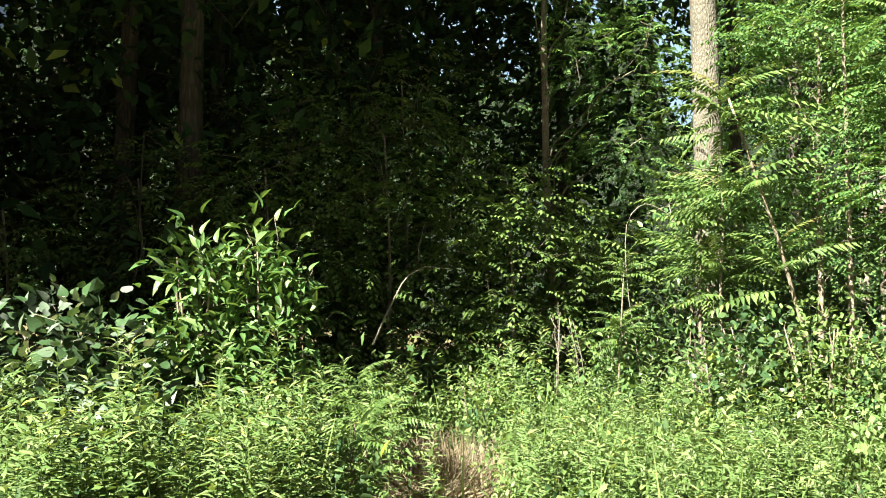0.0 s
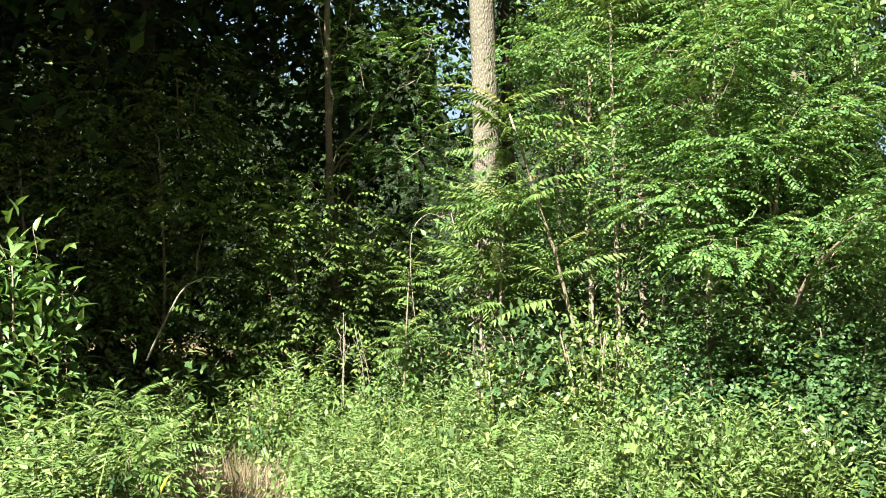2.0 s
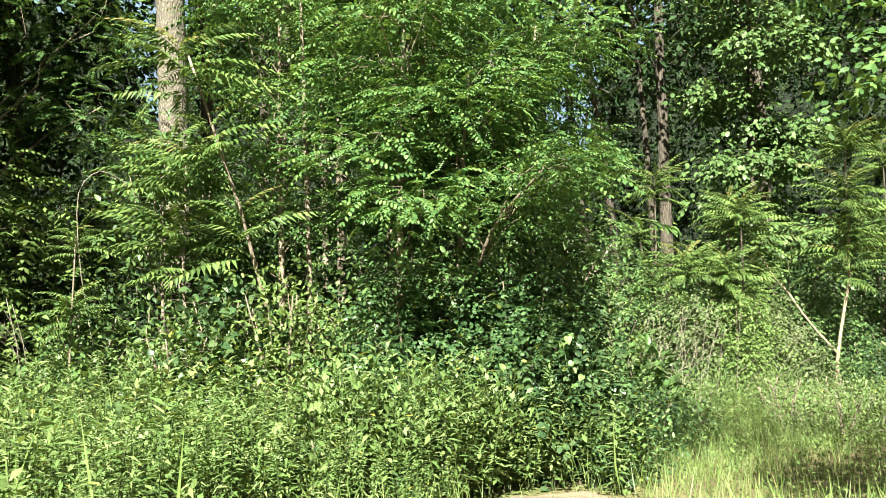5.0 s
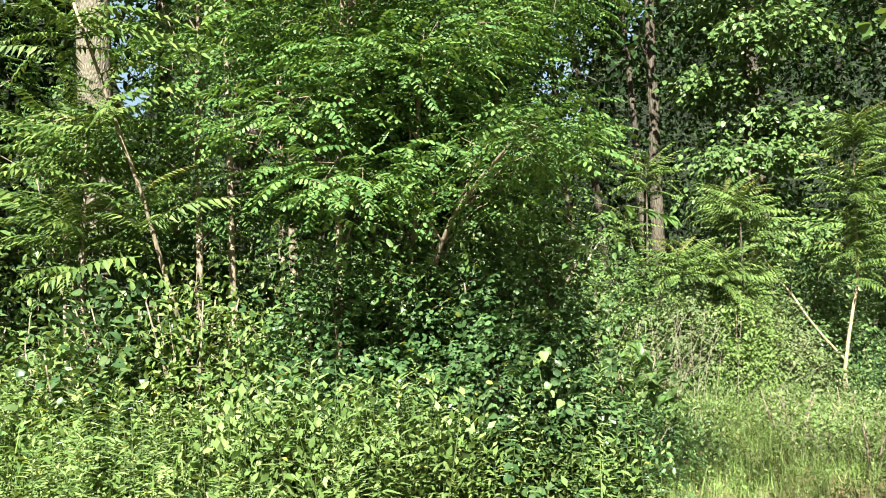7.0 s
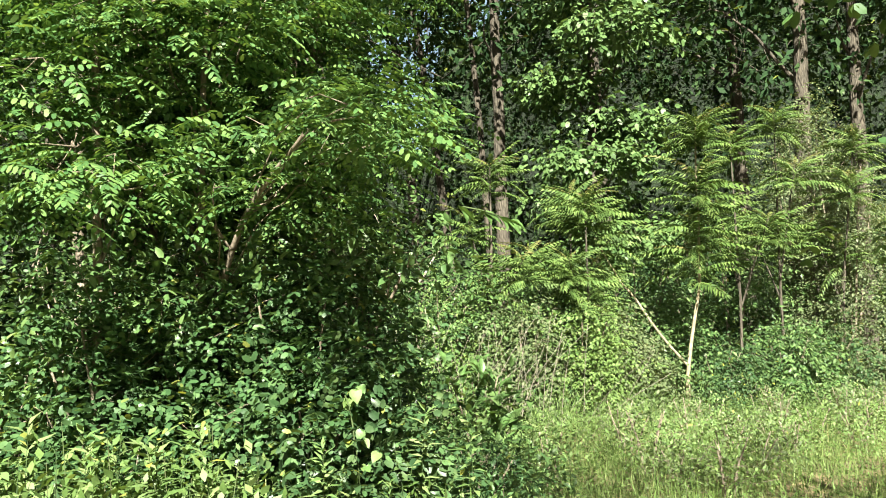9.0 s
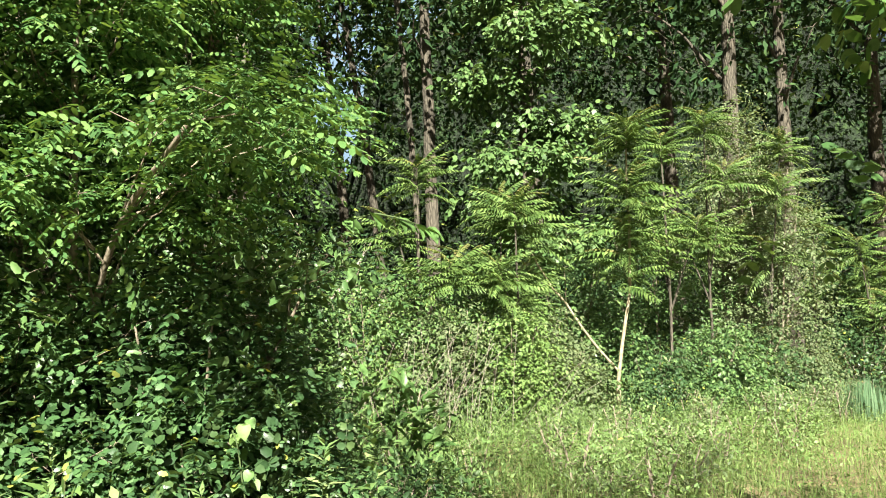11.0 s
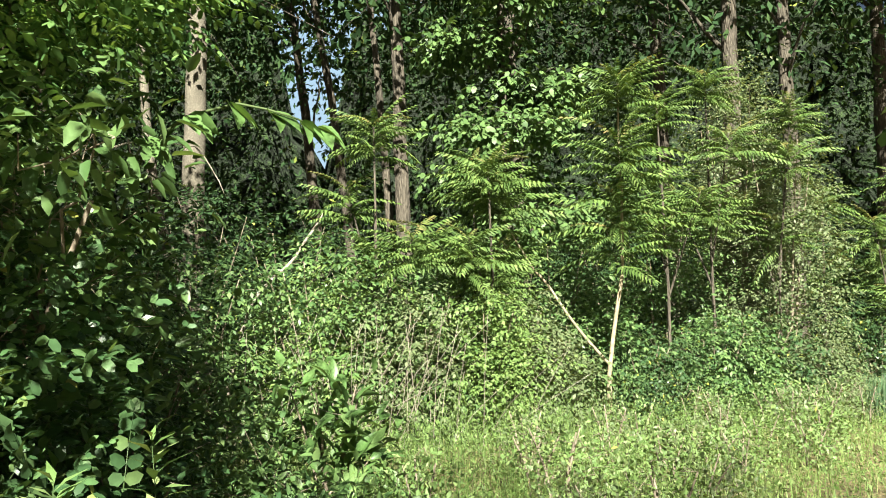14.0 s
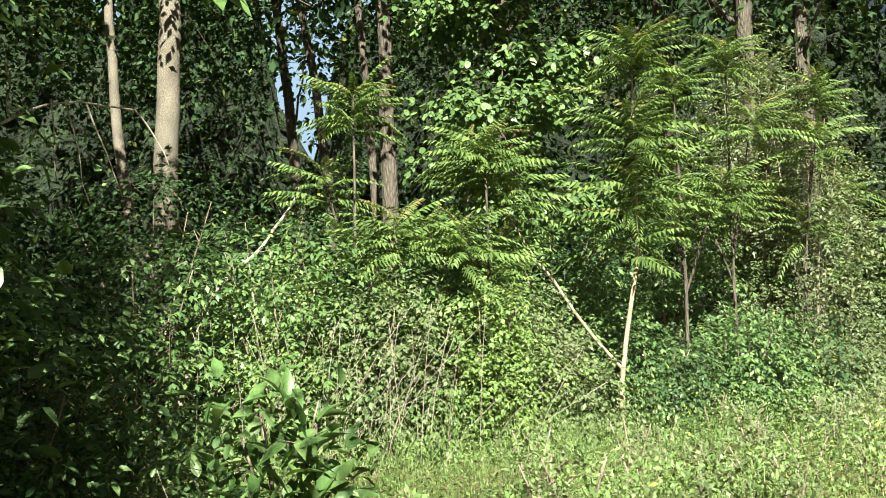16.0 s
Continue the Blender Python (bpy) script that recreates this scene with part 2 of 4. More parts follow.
def frond(pairs, leaflet, size, droop, template, taper=0.5, spread=70, end=True, stalk=0.12, stem=True):
    """A feather leaf of length 1 along y: a stalk with leaflets in pairs, arching down."""
    g = np.random.default_rng(pairs * 31 + int(leaflet * 1000))
    s = np.linspace(0, 1, 3)
    rachis = np.stack([0 * s, s, 0.18 * s - (droop + 0.18) * s * s], 1)
    parts = [tube(rachis, 0.009 * (1.2 - s), 3)] if stem else []
    t = np.linspace(stalk, 0.97, pairs)
    c = np.stack([0 * t, t, 0.18 * t - (droop + 0.18) * t * t], 1)
    ln = size * (1 - taper * np.abs(t - 0.4) ** 1.5 * 1.6)
    for side in (-1, 1):
        a = radians(spread) * (1 - 0.35 * t) + g.normal(0, 0.1, pairs)
        way = np.stack([side * np.sin(a), np.cos(a), -0.25 - 0.3 * t + g.normal(0, 0.12, pairs)], 1)
        up = np.stack([side * 0.2 + g.normal(0, 0.15, pairs), g.normal(0, 0.2, pairs), np.ones(pairs)], 1)
        parts.append(place(template, c, way, up, ln))
    if end:
        parts.append(place(template, c[-1:], [[0, 1, -0.5]], [[0, 0, 1]], ln[-1:]))
    return join(parts)


LANCEOLATE = blade(0.2, [(0.12, 0.6), (0.32, 1.0), (0.58, 0.82), (0.82, 0.38)], 0.35, 0.1)
SLIM = (np.array([(0, 0, 0), (-0.13, 0.4, 0.03), (0.13, 0.4, 0.03), (0, 1, -0.15)], float), np.array([(0, 2, 1), (1, 2, 3)]))
DIAMOND = (np.array([(0, 0, 0), (-0.24, 0.45, 0.03), (0.24, 0.45, 0.03), (0, 1, -0.08)], float), np.array([(0, 2, 1), (1, 2, 3)]))
OVAL = (np.array([(0, 0, 0), (-0.27, 0.25, 0.03), (0.27, 0.25, 0.03), (-0.25, 0.75, 0), (0.25, 0.75, 0), (0, 1, -0.05)], float),
        np.array([(0, 2, 1), (1, 2, 4), (1, 4, 3), (3, 4, 5)]))
SPRIG = frond(2, 0.03, 0.42, 0.3, DIAMOND, 0.1, 60, stem=False, stalk=0.3)
F_AILANTHUS = [frond(13, 0.01, 0.19, d, LANCE2, 0.5, 72) for d in (0.12, 0.25, 0.45) for LANCE2 in (blade(0.15, [(0.3, 1.0)], 0.3),)]
LEAFLET = (OVAL[0] * np.array([0.8, 1, 1]), OVAL[1])
F_LOCUST = [frond(7, 0.02 + i * 0.01, 0.21, d, LEAFLET, 0.25, 75, stem=False) for i, d in enumerate((0.1, 0.28))]
F_LOCUST_HIGH = [frond(6, 0.05, 0.23, 0.2, DIAMOND, 0.25, 75, stem=False)]
F_LOCUST_FAR = [frond(6, 0.05, 0.26, 0.35, DIAMOND, 0.25, 75, stem=False)]
F_LOCUST_BIG = [frond(5, 0.08, 0.27, 0.4, blade(0.38, [(0.2, 0.9), (0.7, 0.85)], 0.12, 0.1), 0.25, 75)]
F_ROSE = [frond(3, 0.07, 0.38, 0.25, OVAL, 0.2, 65, stem=False)]
F_SPRAY = [frond(3, 0.06 + 0.01 * i, 0.36, d, DIAMOND, 0.2, 60, stem=False) for i, d in enumerate((0.15, 0.35))]
F_TRIO = [frond(2, 0.09, 0.5, 0.5, OVAL, 0.1, 60, stalk=0.45, stem=False)]
F_HANGING = [frond(5, 0.08, 0.26, 0.4, OVAL, 0.25, 75, stem=False)]


def solid(name, geo, material, parent=None, label=""):
    v, f = geo
    me = bpy.data.meshes.new(name)
    me.vertices.add(len(v))
    me.vertices.foreach_set("co", np.asarray(v, np.float32).ravel())
    me.loops.add(len(f) * 3)
    me.loops.foreach_set("vertex_index", np.asarray(f, np.int32).ravel())
    me.polygons.add(len(f))
    me.polygons.foreach_set("loop_start", np.arange(0, len(f) * 3, 3, dtype=np.int32))
    me.polygons.foreach_set("use_smooth", np.ones(len(f), bool))
    me.materials.append(material)
    me.update()
    me.validate()
    ob = new(name, me)
    if parent:
        ob.parent = parent
    return tagged(ob, label)


def thing(name, at, label, category, group=""):
    e = new(name)
    e.empty_display_size = 0.1
    e.location = at
    return tagged(e, label, category, group)


def on_ground(x, y):
    return float(ground_z(x, y)) - 0.02


def ball(m, centre, radii, shell=0.55, g=rng):
    """Points in an ellipsoid, thicker towards its skin, thinned by a rough noise so that gaps stay."""
    d = unit(g.normal(size=(m, 3)))
    r = shell + (1 - shell) * g.random((m, 1)) ** 0.6
    lump = 1 + 0.22 * np.sin(d[:, :1] * 5 + centre[0] * 3) * np.cos(d[:, 1:2] * 6 + centre[1]) + g.normal(0, 0.07, (m, 1))
    return np.asarray(centre) + d * r * lump * np.asarray(radii)


def foliage(points, core, per, spread, templates, size, g=rng, droop=0.25, flat=0.9, outward=0.7, level=1.0):
    """Leaves in tufts round the points, facing out and up."""
    out = []
    which = g.integers(0, len(templates), len(points))
    for k, t in enumerate(templates):
        p = np.repeat(points[which == k], per, axis=0)
        if not len(p):
            continue
        n = len(p)
        off = g.normal(0, spread, (n, 3)) * np.array([1, 1, 0.7])
        way = unit(p - core) * outward + g.normal(0, 0.6, (n, 3)) + unit(off) * 0.5
        way[:, 2] = way[:, 2] * level - droop
        up = np.stack([g.normal(0, 0.45, n), g.normal(0, 0.45, n), np.full(n, flat)], 1) + unit(p - core) * 0.35
        out.append(place(t, p + off, way, up, size * g.uniform(0.6, 1.25, n)))
    return join(out)


def woody(name, x, y, label, category, trunks, clumps, templates, size, per, spread, leaf, bark,
          limbs=6, shell=0.55, g=rng, group="", droop=0.25, flat=0.9, twig=0.006, outward=0.7, base=None, crown="crown", sides=6, every=1, level=1.0):
    """A tree or shrub: trunks (lists of points over the foot, with radii), limbs, twigs and a crown of leaves in clumps.
    clumps: (centre x, y, z over the foot, radii, tufts)."""
    z = on_ground(x, y) if base is None else base
    e = thing(name, (x, y, z), label, category, group)
    spine = []
    for pts, r0, r1 in trunks:
        pts = np.asarray(pts, float)
        s = np.linspace(0, 1, 4 * len(pts) - 3)
        k = np.linspace(0, 1, len(pts))
        p = np.stack([np.interp(s, k, pts[:, i]) for i in range(3)], 1)
        p[1:-1] = (p[:-2] + 2 * p[1:-1] + p[2:]) / 4
        p[1:-1, :2] += g.normal(0, r0 * 0.07, (len(p) - 2, 2))
        rad = r0 + (r1 - r0) * s
        rad[0] *= 1.25
        solid("trunk", tube(p, rad, sides + 2), bark, e)
        spine.append(p)
    line = np.concatenate(spine)
    allp, leaves, twigs = [], [], []
    for c, rad, m in clumps:
        pts = ball(m, c, rad, shell, g)
        pts = pts[pts[:, 2] > 0.05]
        allp.append(pts)
        leaves.append(foliage(pts, np.asarray(c) - np.array([0, 0, rad[2] * 0.5]), per, spread, templates, size, g, droop, flat, outward, level))
    pts = np.concatenate(allp)
    ends = []
    for c, rad, m in clumps:
        for i in range(max(1, limbs // len(clumps))):
            ends.append(np.asarray(c) + g.normal(0, 0.35, 3) * np.asarray(rad))
    nodes = [line]
    for q in ends:
        low = line[line[:, 2] < max(q[2] * 0.85, line[:, 2].min() + 0.05)]
        a = low[np.argmin(np.linalg.norm((low - q) * np.array([1, 1, 0.6]), axis=1))]
        if np.linalg.norm(q - a) < 0.1:
            continue
        r = trunks[0][2] * 0.6 + 0.02 * trunks[0][1]
        p = bent(a, q, 0.08 * np.linalg.norm(q - a), 0.03 * np.linalg.norm(q - a), 6, g)
        solid("limb", tube(p, np.linspace(max(r, 0.006), max(r * 0.3, 0.003), 6), 5), bark, e)
        nodes.append(p)
    nodes = np.concatenate(nodes)
    near = ((pts[:, None, :] - nodes[None]) ** 2).sum(2).min(1)
    grown = np.concatenate([nodes, np.zeros_like(pts)])
    have = len(nodes)
    for q in pts[np.argsort(near)][::every]:
        a = grown[np.argmin(((grown[:have] - q) ** 2).sum(1))]
        grown[have] = q
        have += 1
        twigs.append(tube(np.stack([a, q]), [twig, twig * 0.5], 3))
    tagged(solid("branching", join(twigs), bark, e), kind="stuff")
    solid(crown, join(leaves), leaf, e)
    return e


# ---- ground ----
def grid_line(near0, near1, step, far):
    a = list(np.arange(near0, near1 + 1e-6, step))
    out = [near0 - d for d in (400, 150, 60, 25, 10)] + a + [near1 + d for d in (10, 25, 60, 150, far)]
    return np.array(out)


gx, gy = grid_line(-12, 34, 0.4, 400), grid_line(-6, 26, 0.4, 400)
X, Y = np.meshgrid(gx, gy, indexing="ij")
Z = ground_z(X, Y)
gv = np.stack([X, Y, Z], -1).reshape(-1, 3)
i, j = np.meshgrid(np.arange(len(gx) - 1), np.arange(len(gy) - 1), indexing="ij")
a = (i * len(gy) + j).ravel()
b, c, d = a + len(gy), a + len(gy) + 1, a + 1
gf = np.concatenate([np.stack([a, b, c], 1), np.stack([a, c, d], 1)])
tagged(solid("ground", (gv, gf), M_SOIL), "brown soil with thatch and litter, sloping gently", "ground", kind="structure")


# ---- tall trees ----
def tall_tree(x, y, height, r, lean=(0, 0), clumps=None, low=0.5, spread=2.6, label="tall woodland tree with a dark furrowed trunk and dense crown",
              bark=None, leaf=None, size=0.24, tufts=120, per=5, g=rng, limbs=6, group="woodland trees", crown_n=4):
    pts = [(lean[0] * s * s, lean[1] * s * s, height * s) for s in (0, 0.25, 0.5, 0.75, 1.0)]
    if clumps is None:
        clumps = []
        for k in range(crown_n):
            ang = k * 2.4 + x
            hh = height * (low + (1.02 - low) * (k + 0.5) / crown_n)
            rr = spread * (1 - 0.35 * k / crown_n)
            clumps.append(((math.cos(ang) * rr * 0.5 + lean[0] * (hh / height) ** 2, math.sin(ang) * rr * 0.5 + lean[1] * (hh / height) ** 2, hh),
                           (rr, rr, rr * 0.8), tufts))
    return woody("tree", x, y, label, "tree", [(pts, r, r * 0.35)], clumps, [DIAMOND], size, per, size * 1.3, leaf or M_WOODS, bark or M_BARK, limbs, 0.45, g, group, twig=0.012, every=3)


# the grey trunk that stands in the sun
woody("tree", 7.2, 9.7, "tall tree with a straight grey plated trunk in the sun", "tree",
      [([(0, 0, 0), (0.03, 0, 4), (-0.16, 0.05, 9), (-0.2, 0, 13)], 0.215, 0.13)],
      [((0.3, 0.5, 11.0), (2.4, 2.4, 1.8), 160), ((-0.6, 0, 13.0), (2.0, 2.0, 1.6), 120)], [SPRAY], 0.24, 5, 0.35, M_WOODS, M_BARK_GREY, 5, 0.4, twig=0.012, sides=18)

# high crowns added beside the way in, mostly out of view, to shade the dark side
for x, y, h, r in ((-5.6, 7.9, 14.0, 0.2), (-8.0, 7.2, 15.5, 0.22), (-3.6, 8.3, 12.5, 0.18), (-9.5, 6.6, 16.5, 0.2), (-4.4, 9.6, 15.0, 0.2), (-2.0, 10.6, 15.5, 0.18), (0.6, 11.4, 15.0, 0.18)):
    tall_tree(x, y, h, r, (0.2, 0.0), low=0.66, spread=2.4, tufts=125, size=0.34, per=5, crown_n=4)
# trees of the wood's dark side; those far left are unseen, added for shade
for x, y, h, r in ((-5.2, 8.7, 13.0, 0.2), (-4.3, 10.6, 13, 0.18), (-7.6, 8.4, 14, 0.2), (-9.8, 8.0, 14, 0.2), (-0.2, 12.2, 11.5, 0.16), (-9.0, 12.0, 14, 0.25), (-11, 9.8, 13, 0.25), (-3.0, 13.5, 13, 0.22), (-6.5, 16.5, 15, 0.26), (0.0, 17.5, 15, 0.2),
                   (-12, 15.5, 16, 0.3), (1.2, 13.8, 9.5, 0.15), (4.2, 15.5, 12, 0.2), (-1.5, 21.5, 16, 0.26), (4.8, 21.0, 15, 0.24), (9.2, 17.5, 13, 0.2), (-15, 11.5, 16, 0.3), (-16.5, 19, 17, 0.3)):
    tall_tree(x, y, h, r, (rng.normal(0, 0.4), rng.normal(0, 0.4)), low=0.14 if x < 3 else 0.4, spread=2.9, tufts=128, size=0.29, per=6, crown_n=5)

# trunks of the wood beyond the clearing
for x, y, h, r, lx, ly in ((22.0, 9.25, 15, 0.20, 0.3, 0.2), (27.0, 13.0, 16, 0.17, -1.6, 1.4), (23.7, 10.3, 16, 0.12, -0.5, 0.9), (25.6, 2.85, 15, 0.26, 0.2, -0.2),
                           (28.0, 1.6, 15, 0.24, 0.3, 0.0), (30.0, 9.0, 17, 0.25, 0.6, 0.6), (29.5, 15.5, 17, 0.22, -1.0, 1.0),
                           (32.0, 5.0, 17, 0.28, 0, 0.5), (33.5, -1.0, 17, 0.3, 0, 0), (28.5, -3.2, 16, 0.28, 0.3, 0), (26.0, 24.5, 17, 0.28, 0, 0), (18.0, 19.5, 16, 0.25, 0.5, 0),
                           (13.5, 17.0, 14, 0.2, 0, 0.5), (20.5, 23.0, 17, 0.25, 0, 0)):
    tall_tree(x, y, h, r, (lx, ly), low=0.6, spread=3.2, tufts=80, size=0.26, per=9)


# extra tree just outside the view, added to shade the forked trunk
tall_tree(16.0, 13.0, 11.5, 0.16, (0.2, 0.0), low=0.62, spread=2.4, tufts=120, size=0.26, per=8)


# tall pale trunk that stands forked beyond the clearing
woody("tree", 23.9, 16.1, "tall forked tree with sunlit pale grey trunk", "tree",
      [([(0, 0, 0), (0.05, 0, 5), (0.25, -0.1, 9), (0.3, 0, 15)], 0.34, 0.22), ([(-0.1, 0.25, 2.3), (-0.3, 0.75, 4.2), (-0.4, 1.05, 6.5), (-0.4, 1.2, 10)], 0.17, 0.1)],
      [((0, 0, 11.5), (3, 3, 2), 90), ((0, 1, 14), (3, 3, 2), 90)], [DIAMOND], 0.28, 9, 0.35, M_WOODS, M_BARK_GREY, 5, 0.4, twig=0.012, every=3, sides=12)


# ---- closed canopy high over the woods, mostly unseen, added for shade ----
SIDE = Vector((-0.483, 0.875))


def gap(x, y):
    """Bearings at which the sky shows through."""
    az = np.degrees(np.arctan2(y - 1.5, x - 3))
    return (np.abs(az - 29.0) < 1.5) | (np.abs(az - 57) < 1.3)


def canopy(label, count, x0, x1, y0, y1, z0, z1, inside, size, seed):
    g = np.random.default_rng(seed)
    p = np.stack([g.uniform(x0, x1, count), g.uniform(y0, y1, count), g.uniform(z0, z1, count)], 1)
    lump = np.sin(p[:, 0] * 1.1 + p[:, 2]) + np.sin(p[:, 1] * 1.3 - p[:, 2] * 0.7)
    p = p[inside(p[:, 0], p[:, 1]) & (lump > -1.3)]
    tagged(solid("shade_canopy", foliage(p, np.array([p[:, 0].mean(), p[:, 1].mean(), z0 - 6]), 1, size * 0.2, [SPRIG], size, g), M_WOODS), label, "woods", kind="stuff")


canopy("high closed canopy added to shade the woods", 24000, -20, 10, -2, 24, 8.5, 15.5, lambda x, y: (SIDE.x * x + SIDE.y * y > 7.25 + 0.15 * np.sin(1.7 * x)) & (SIDE.x * x + SIDE.y * y < 20) & ~gap(x, y), 1.15, 21)
canopy("high closed canopy added to shade the woods past the clearing", 7500, 20, 46, -12, 34, 11, 17, lambda x, y: (np.hypot(x - 5, y - 3) > 20 + 1.5 * np.sin(y)) & ~gap(x, y), 1.3, 22)


# ---- wooded rise behind everything ----
def far_material():
    m, n, bsdf = base_material("distant_foliage_shade", 0.9)
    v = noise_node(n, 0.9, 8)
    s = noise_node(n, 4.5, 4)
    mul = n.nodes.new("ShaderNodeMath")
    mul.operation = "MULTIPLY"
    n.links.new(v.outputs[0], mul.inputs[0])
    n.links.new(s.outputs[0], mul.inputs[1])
    # near-black to green blotches: the woods' deep shade is put into the colour
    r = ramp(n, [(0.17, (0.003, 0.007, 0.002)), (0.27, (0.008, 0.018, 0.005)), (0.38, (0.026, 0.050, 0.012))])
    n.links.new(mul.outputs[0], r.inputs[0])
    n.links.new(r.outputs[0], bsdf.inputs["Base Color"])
    bump = n.nodes.new("ShaderNodeBump")
    bump.inputs["Strength"].default_value, bump.inputs["Distance"].default_value = 1.0, 0.8
    n.links.new(mul.outputs[0], bump.inputs["Height"])
    n.links.new(bump.outputs[0], bsdf.inputs["Normal"])
    return m


def rise():
    n, rows = 420, 34
    az = np.linspace(radians(-110), radians(180), n)
    top = 20 + 2.0 * np.sin(az * 9) + 1.6 * np.sin(az * 23 + 1) + 1.2 * np.sin(az * 61)
    for at, wide, low in ((28.5, 2.2, 7.0), (57.5, 1.8, 6.0)):
        top -= low * np.exp(-((az - radians(at)) / radians(wide)) ** 4)
    top += rng.normal(0, 0.5, n)
    v, f = [], []
    for k in range(rows):
        h = k / (rows - 1)
        r = 50 + 5 * h + rng.normal(0, 0.7, n) + 0.9 * np.sin(az * 70 + h * 9)
        v.append(np.stack([5 + r * np.cos(az), 3 + r * np.sin(az), -4 + (top + 4) * h], 1))
    for k in range(rows - 1):
        p = k * n + np.arange(n - 1)
        q = p + n
        f += [np.stack([p, p + 1, q], 1), np.stack([p + 1, q + 1, q], 1)]
    return np.concatenate(v), np.concatenate(f)


tagged(solid("backdrop", rise(), far_material()), "distant wall of green woods with shade painted into its colour", "woods", kind="structure")


# ---- pale sky low over the woods ----
def sky_wall():
    az = np.linspace(radians(5), radians(85), 40)
    v = [np.stack([5 + 130 * np.cos(az), 3 + 130 * np.sin(az), np.full(40, z)], 1) for z in (-5.0, 95.0)]
    p = np.arange(39)
    return np.concatenate(v), np.concatenate([np.stack([p, p + 1, p + 40], 1), np.stack([p + 1, p + 41, p + 40], 1)])


sky_mat = bpy.data.materials.new("hazy_sky")
sky_mat.use_nodes = True
glow = sky_mat.node_tree.nodes.new("ShaderNodeEmission")
glow.inputs[0].default_value, glow.inputs[1].default_value = (0.55, 0.80, 1.0, 1), 0.17
sky_mat.node_tree.links.new(glow.outputs[0], sky_mat.node_tree.nodes["Material Output"].inputs[0])
tagged(solid("sky_backdrop", sky_wall(), sky_mat), "pale blue summer sky beyond the woods", "sky", kind="structure")


# ---- feather-leaved saplings ----
def frond_mesh(geo, material):
    o = solid("frond", geo, material)
    me = o.data
    bpy.data.objects.remove(o)
    return me


FROND_MESHES = {(k, y): frond_mesh(t, M_TIP if y else M_AILANTHUS) for k, t in enumerate(F_AILANTHUS) for y in (False, True)}


def ailanthus(x, y, label, stems, heads, size=0.72, tip=False, bark=None, g=rng, group="", along=0.0):
    """stems: (points over the foot, foot radius, end radius); heads: (place over the foot, fronds, share of reach)."""
    e = thing("sapling", (x, y, on_ground(x, y)), label, "sapling", group)
    for pts, r0, r1 in stems:
        pts = np.asarray(pts, float)
        s = np.linspace(0, 1, 3 * len(pts) - 2)
        k = np.linspace(0, 1, len(pts))
        p = np.stack([np.interp(s, k, pts[:, i]) for i in range(3)], 1)
        p[1:-1] = (p[:-2] + 2 * p[1:-1] + p[2:]) / 4
        p[1:-1, :2] += g.normal(0, r0 * 0.25, (len(p) - 2, 2))
        solid("stem", tube(p, r0 + (r1 - r0) * s, 8), bark or M_BARK, e)
    for at, n, reach in heads:
        at = np.asarray(at, float)
        n = int(n * 2.1)
        ang = np.arange(n) * 2.4 + g.normal(0, 0.3, n)
        low = (np.arange(n) / n) ** 0.8 * g.uniform(0.75, 1.15, n)
        rise = 0.85 - 0.85 * low + g.normal(0, 0.15, n)
        way = np.stack([np.cos(ang), np.sin(ang), rise], 1)
        pos = at - np.stack([0 * low, 0 * low, low * reach * 0.5], 1)
        up = np.stack([g.normal(0, 0.25, n), g.normal(0, 0.25, n), np.ones(n)], 1)
        sz = size * reach * g.uniform(0.75, 1.15, n) * (0.72 + 0.28 * np.minimum(1, low * 2.5)) * g.choice([0.7, 0.9, 1.0, 1.1], n)
        young = low < 0.08 if tip else np.zeros(n, bool)
        for k in range(n):
            blades = FROND_MESHES[(int(g.integers(0, len(F_AILANTHUS))), bool(young[k]))]
            o = new("frond", blades)
            o.parent = e
            w = Vector(way[k]).normalized()
            x = w.cross(Vector(up[k])).normalized()
            m = Matrix((x, w, x.cross(w))).transposed() * float(sz[k])
            o.matrix_basis = Matrix.Translation(Vector(pos[k])) @ m.to_4x4()
            if young[k]:
                tagged(o, "yellow and reddish young frond")
    return e


# pair of saplings before the grey trunk
ailanthus(6.25, 6.35, "tall feather-leaved sapling with thin brown stem", [([(0, 0, 0), (0.03, 0.0, 1.5), (-0.02, -0.05, 3.2), (-0.05, -0.05, 4.9)], 0.035, 0.012)],
          [((-0.05, -0.05, 5.0), 12, 0.8), ((0, -0.02, 4.1), 8, 0.8), ((0, 0, 3.0), 7, 0.85), ((0, 0, 2.2), 3, 0.7)], bark=M_TWIG)
ailanthus(6.2, 6.45, "leaning feather-leaved sapling with reddish young tip", [([(0, 0, 0), (-0.2, -0.03, 1.0), (-0.7, -0.05, 2.4), (-1.15, 0.05, 3.7)], 0.026, 0.01)],
          [((-1.2, 0.05, 3.8), 12, 0.95), ((-1.0, 0.0, 3.2), 6, 0.95), ((-0.7, -0.05, 2.4), 5, 0.9)], tip=True, bark=M_TWIG)
ailanthus(4.95, 8.3, "small feather-leaved seedling with yellowing tip", [([(0, 0, 0), (0.03, 0, 1.0), (0.1, 0, 2.1)], 0.014, 0.006)],
          [((0.1, 0, 2.15), 9, 0.55), ((0.05, 0, 1.5), 10, 0.6)], tip=True, bark=M_TWIG)
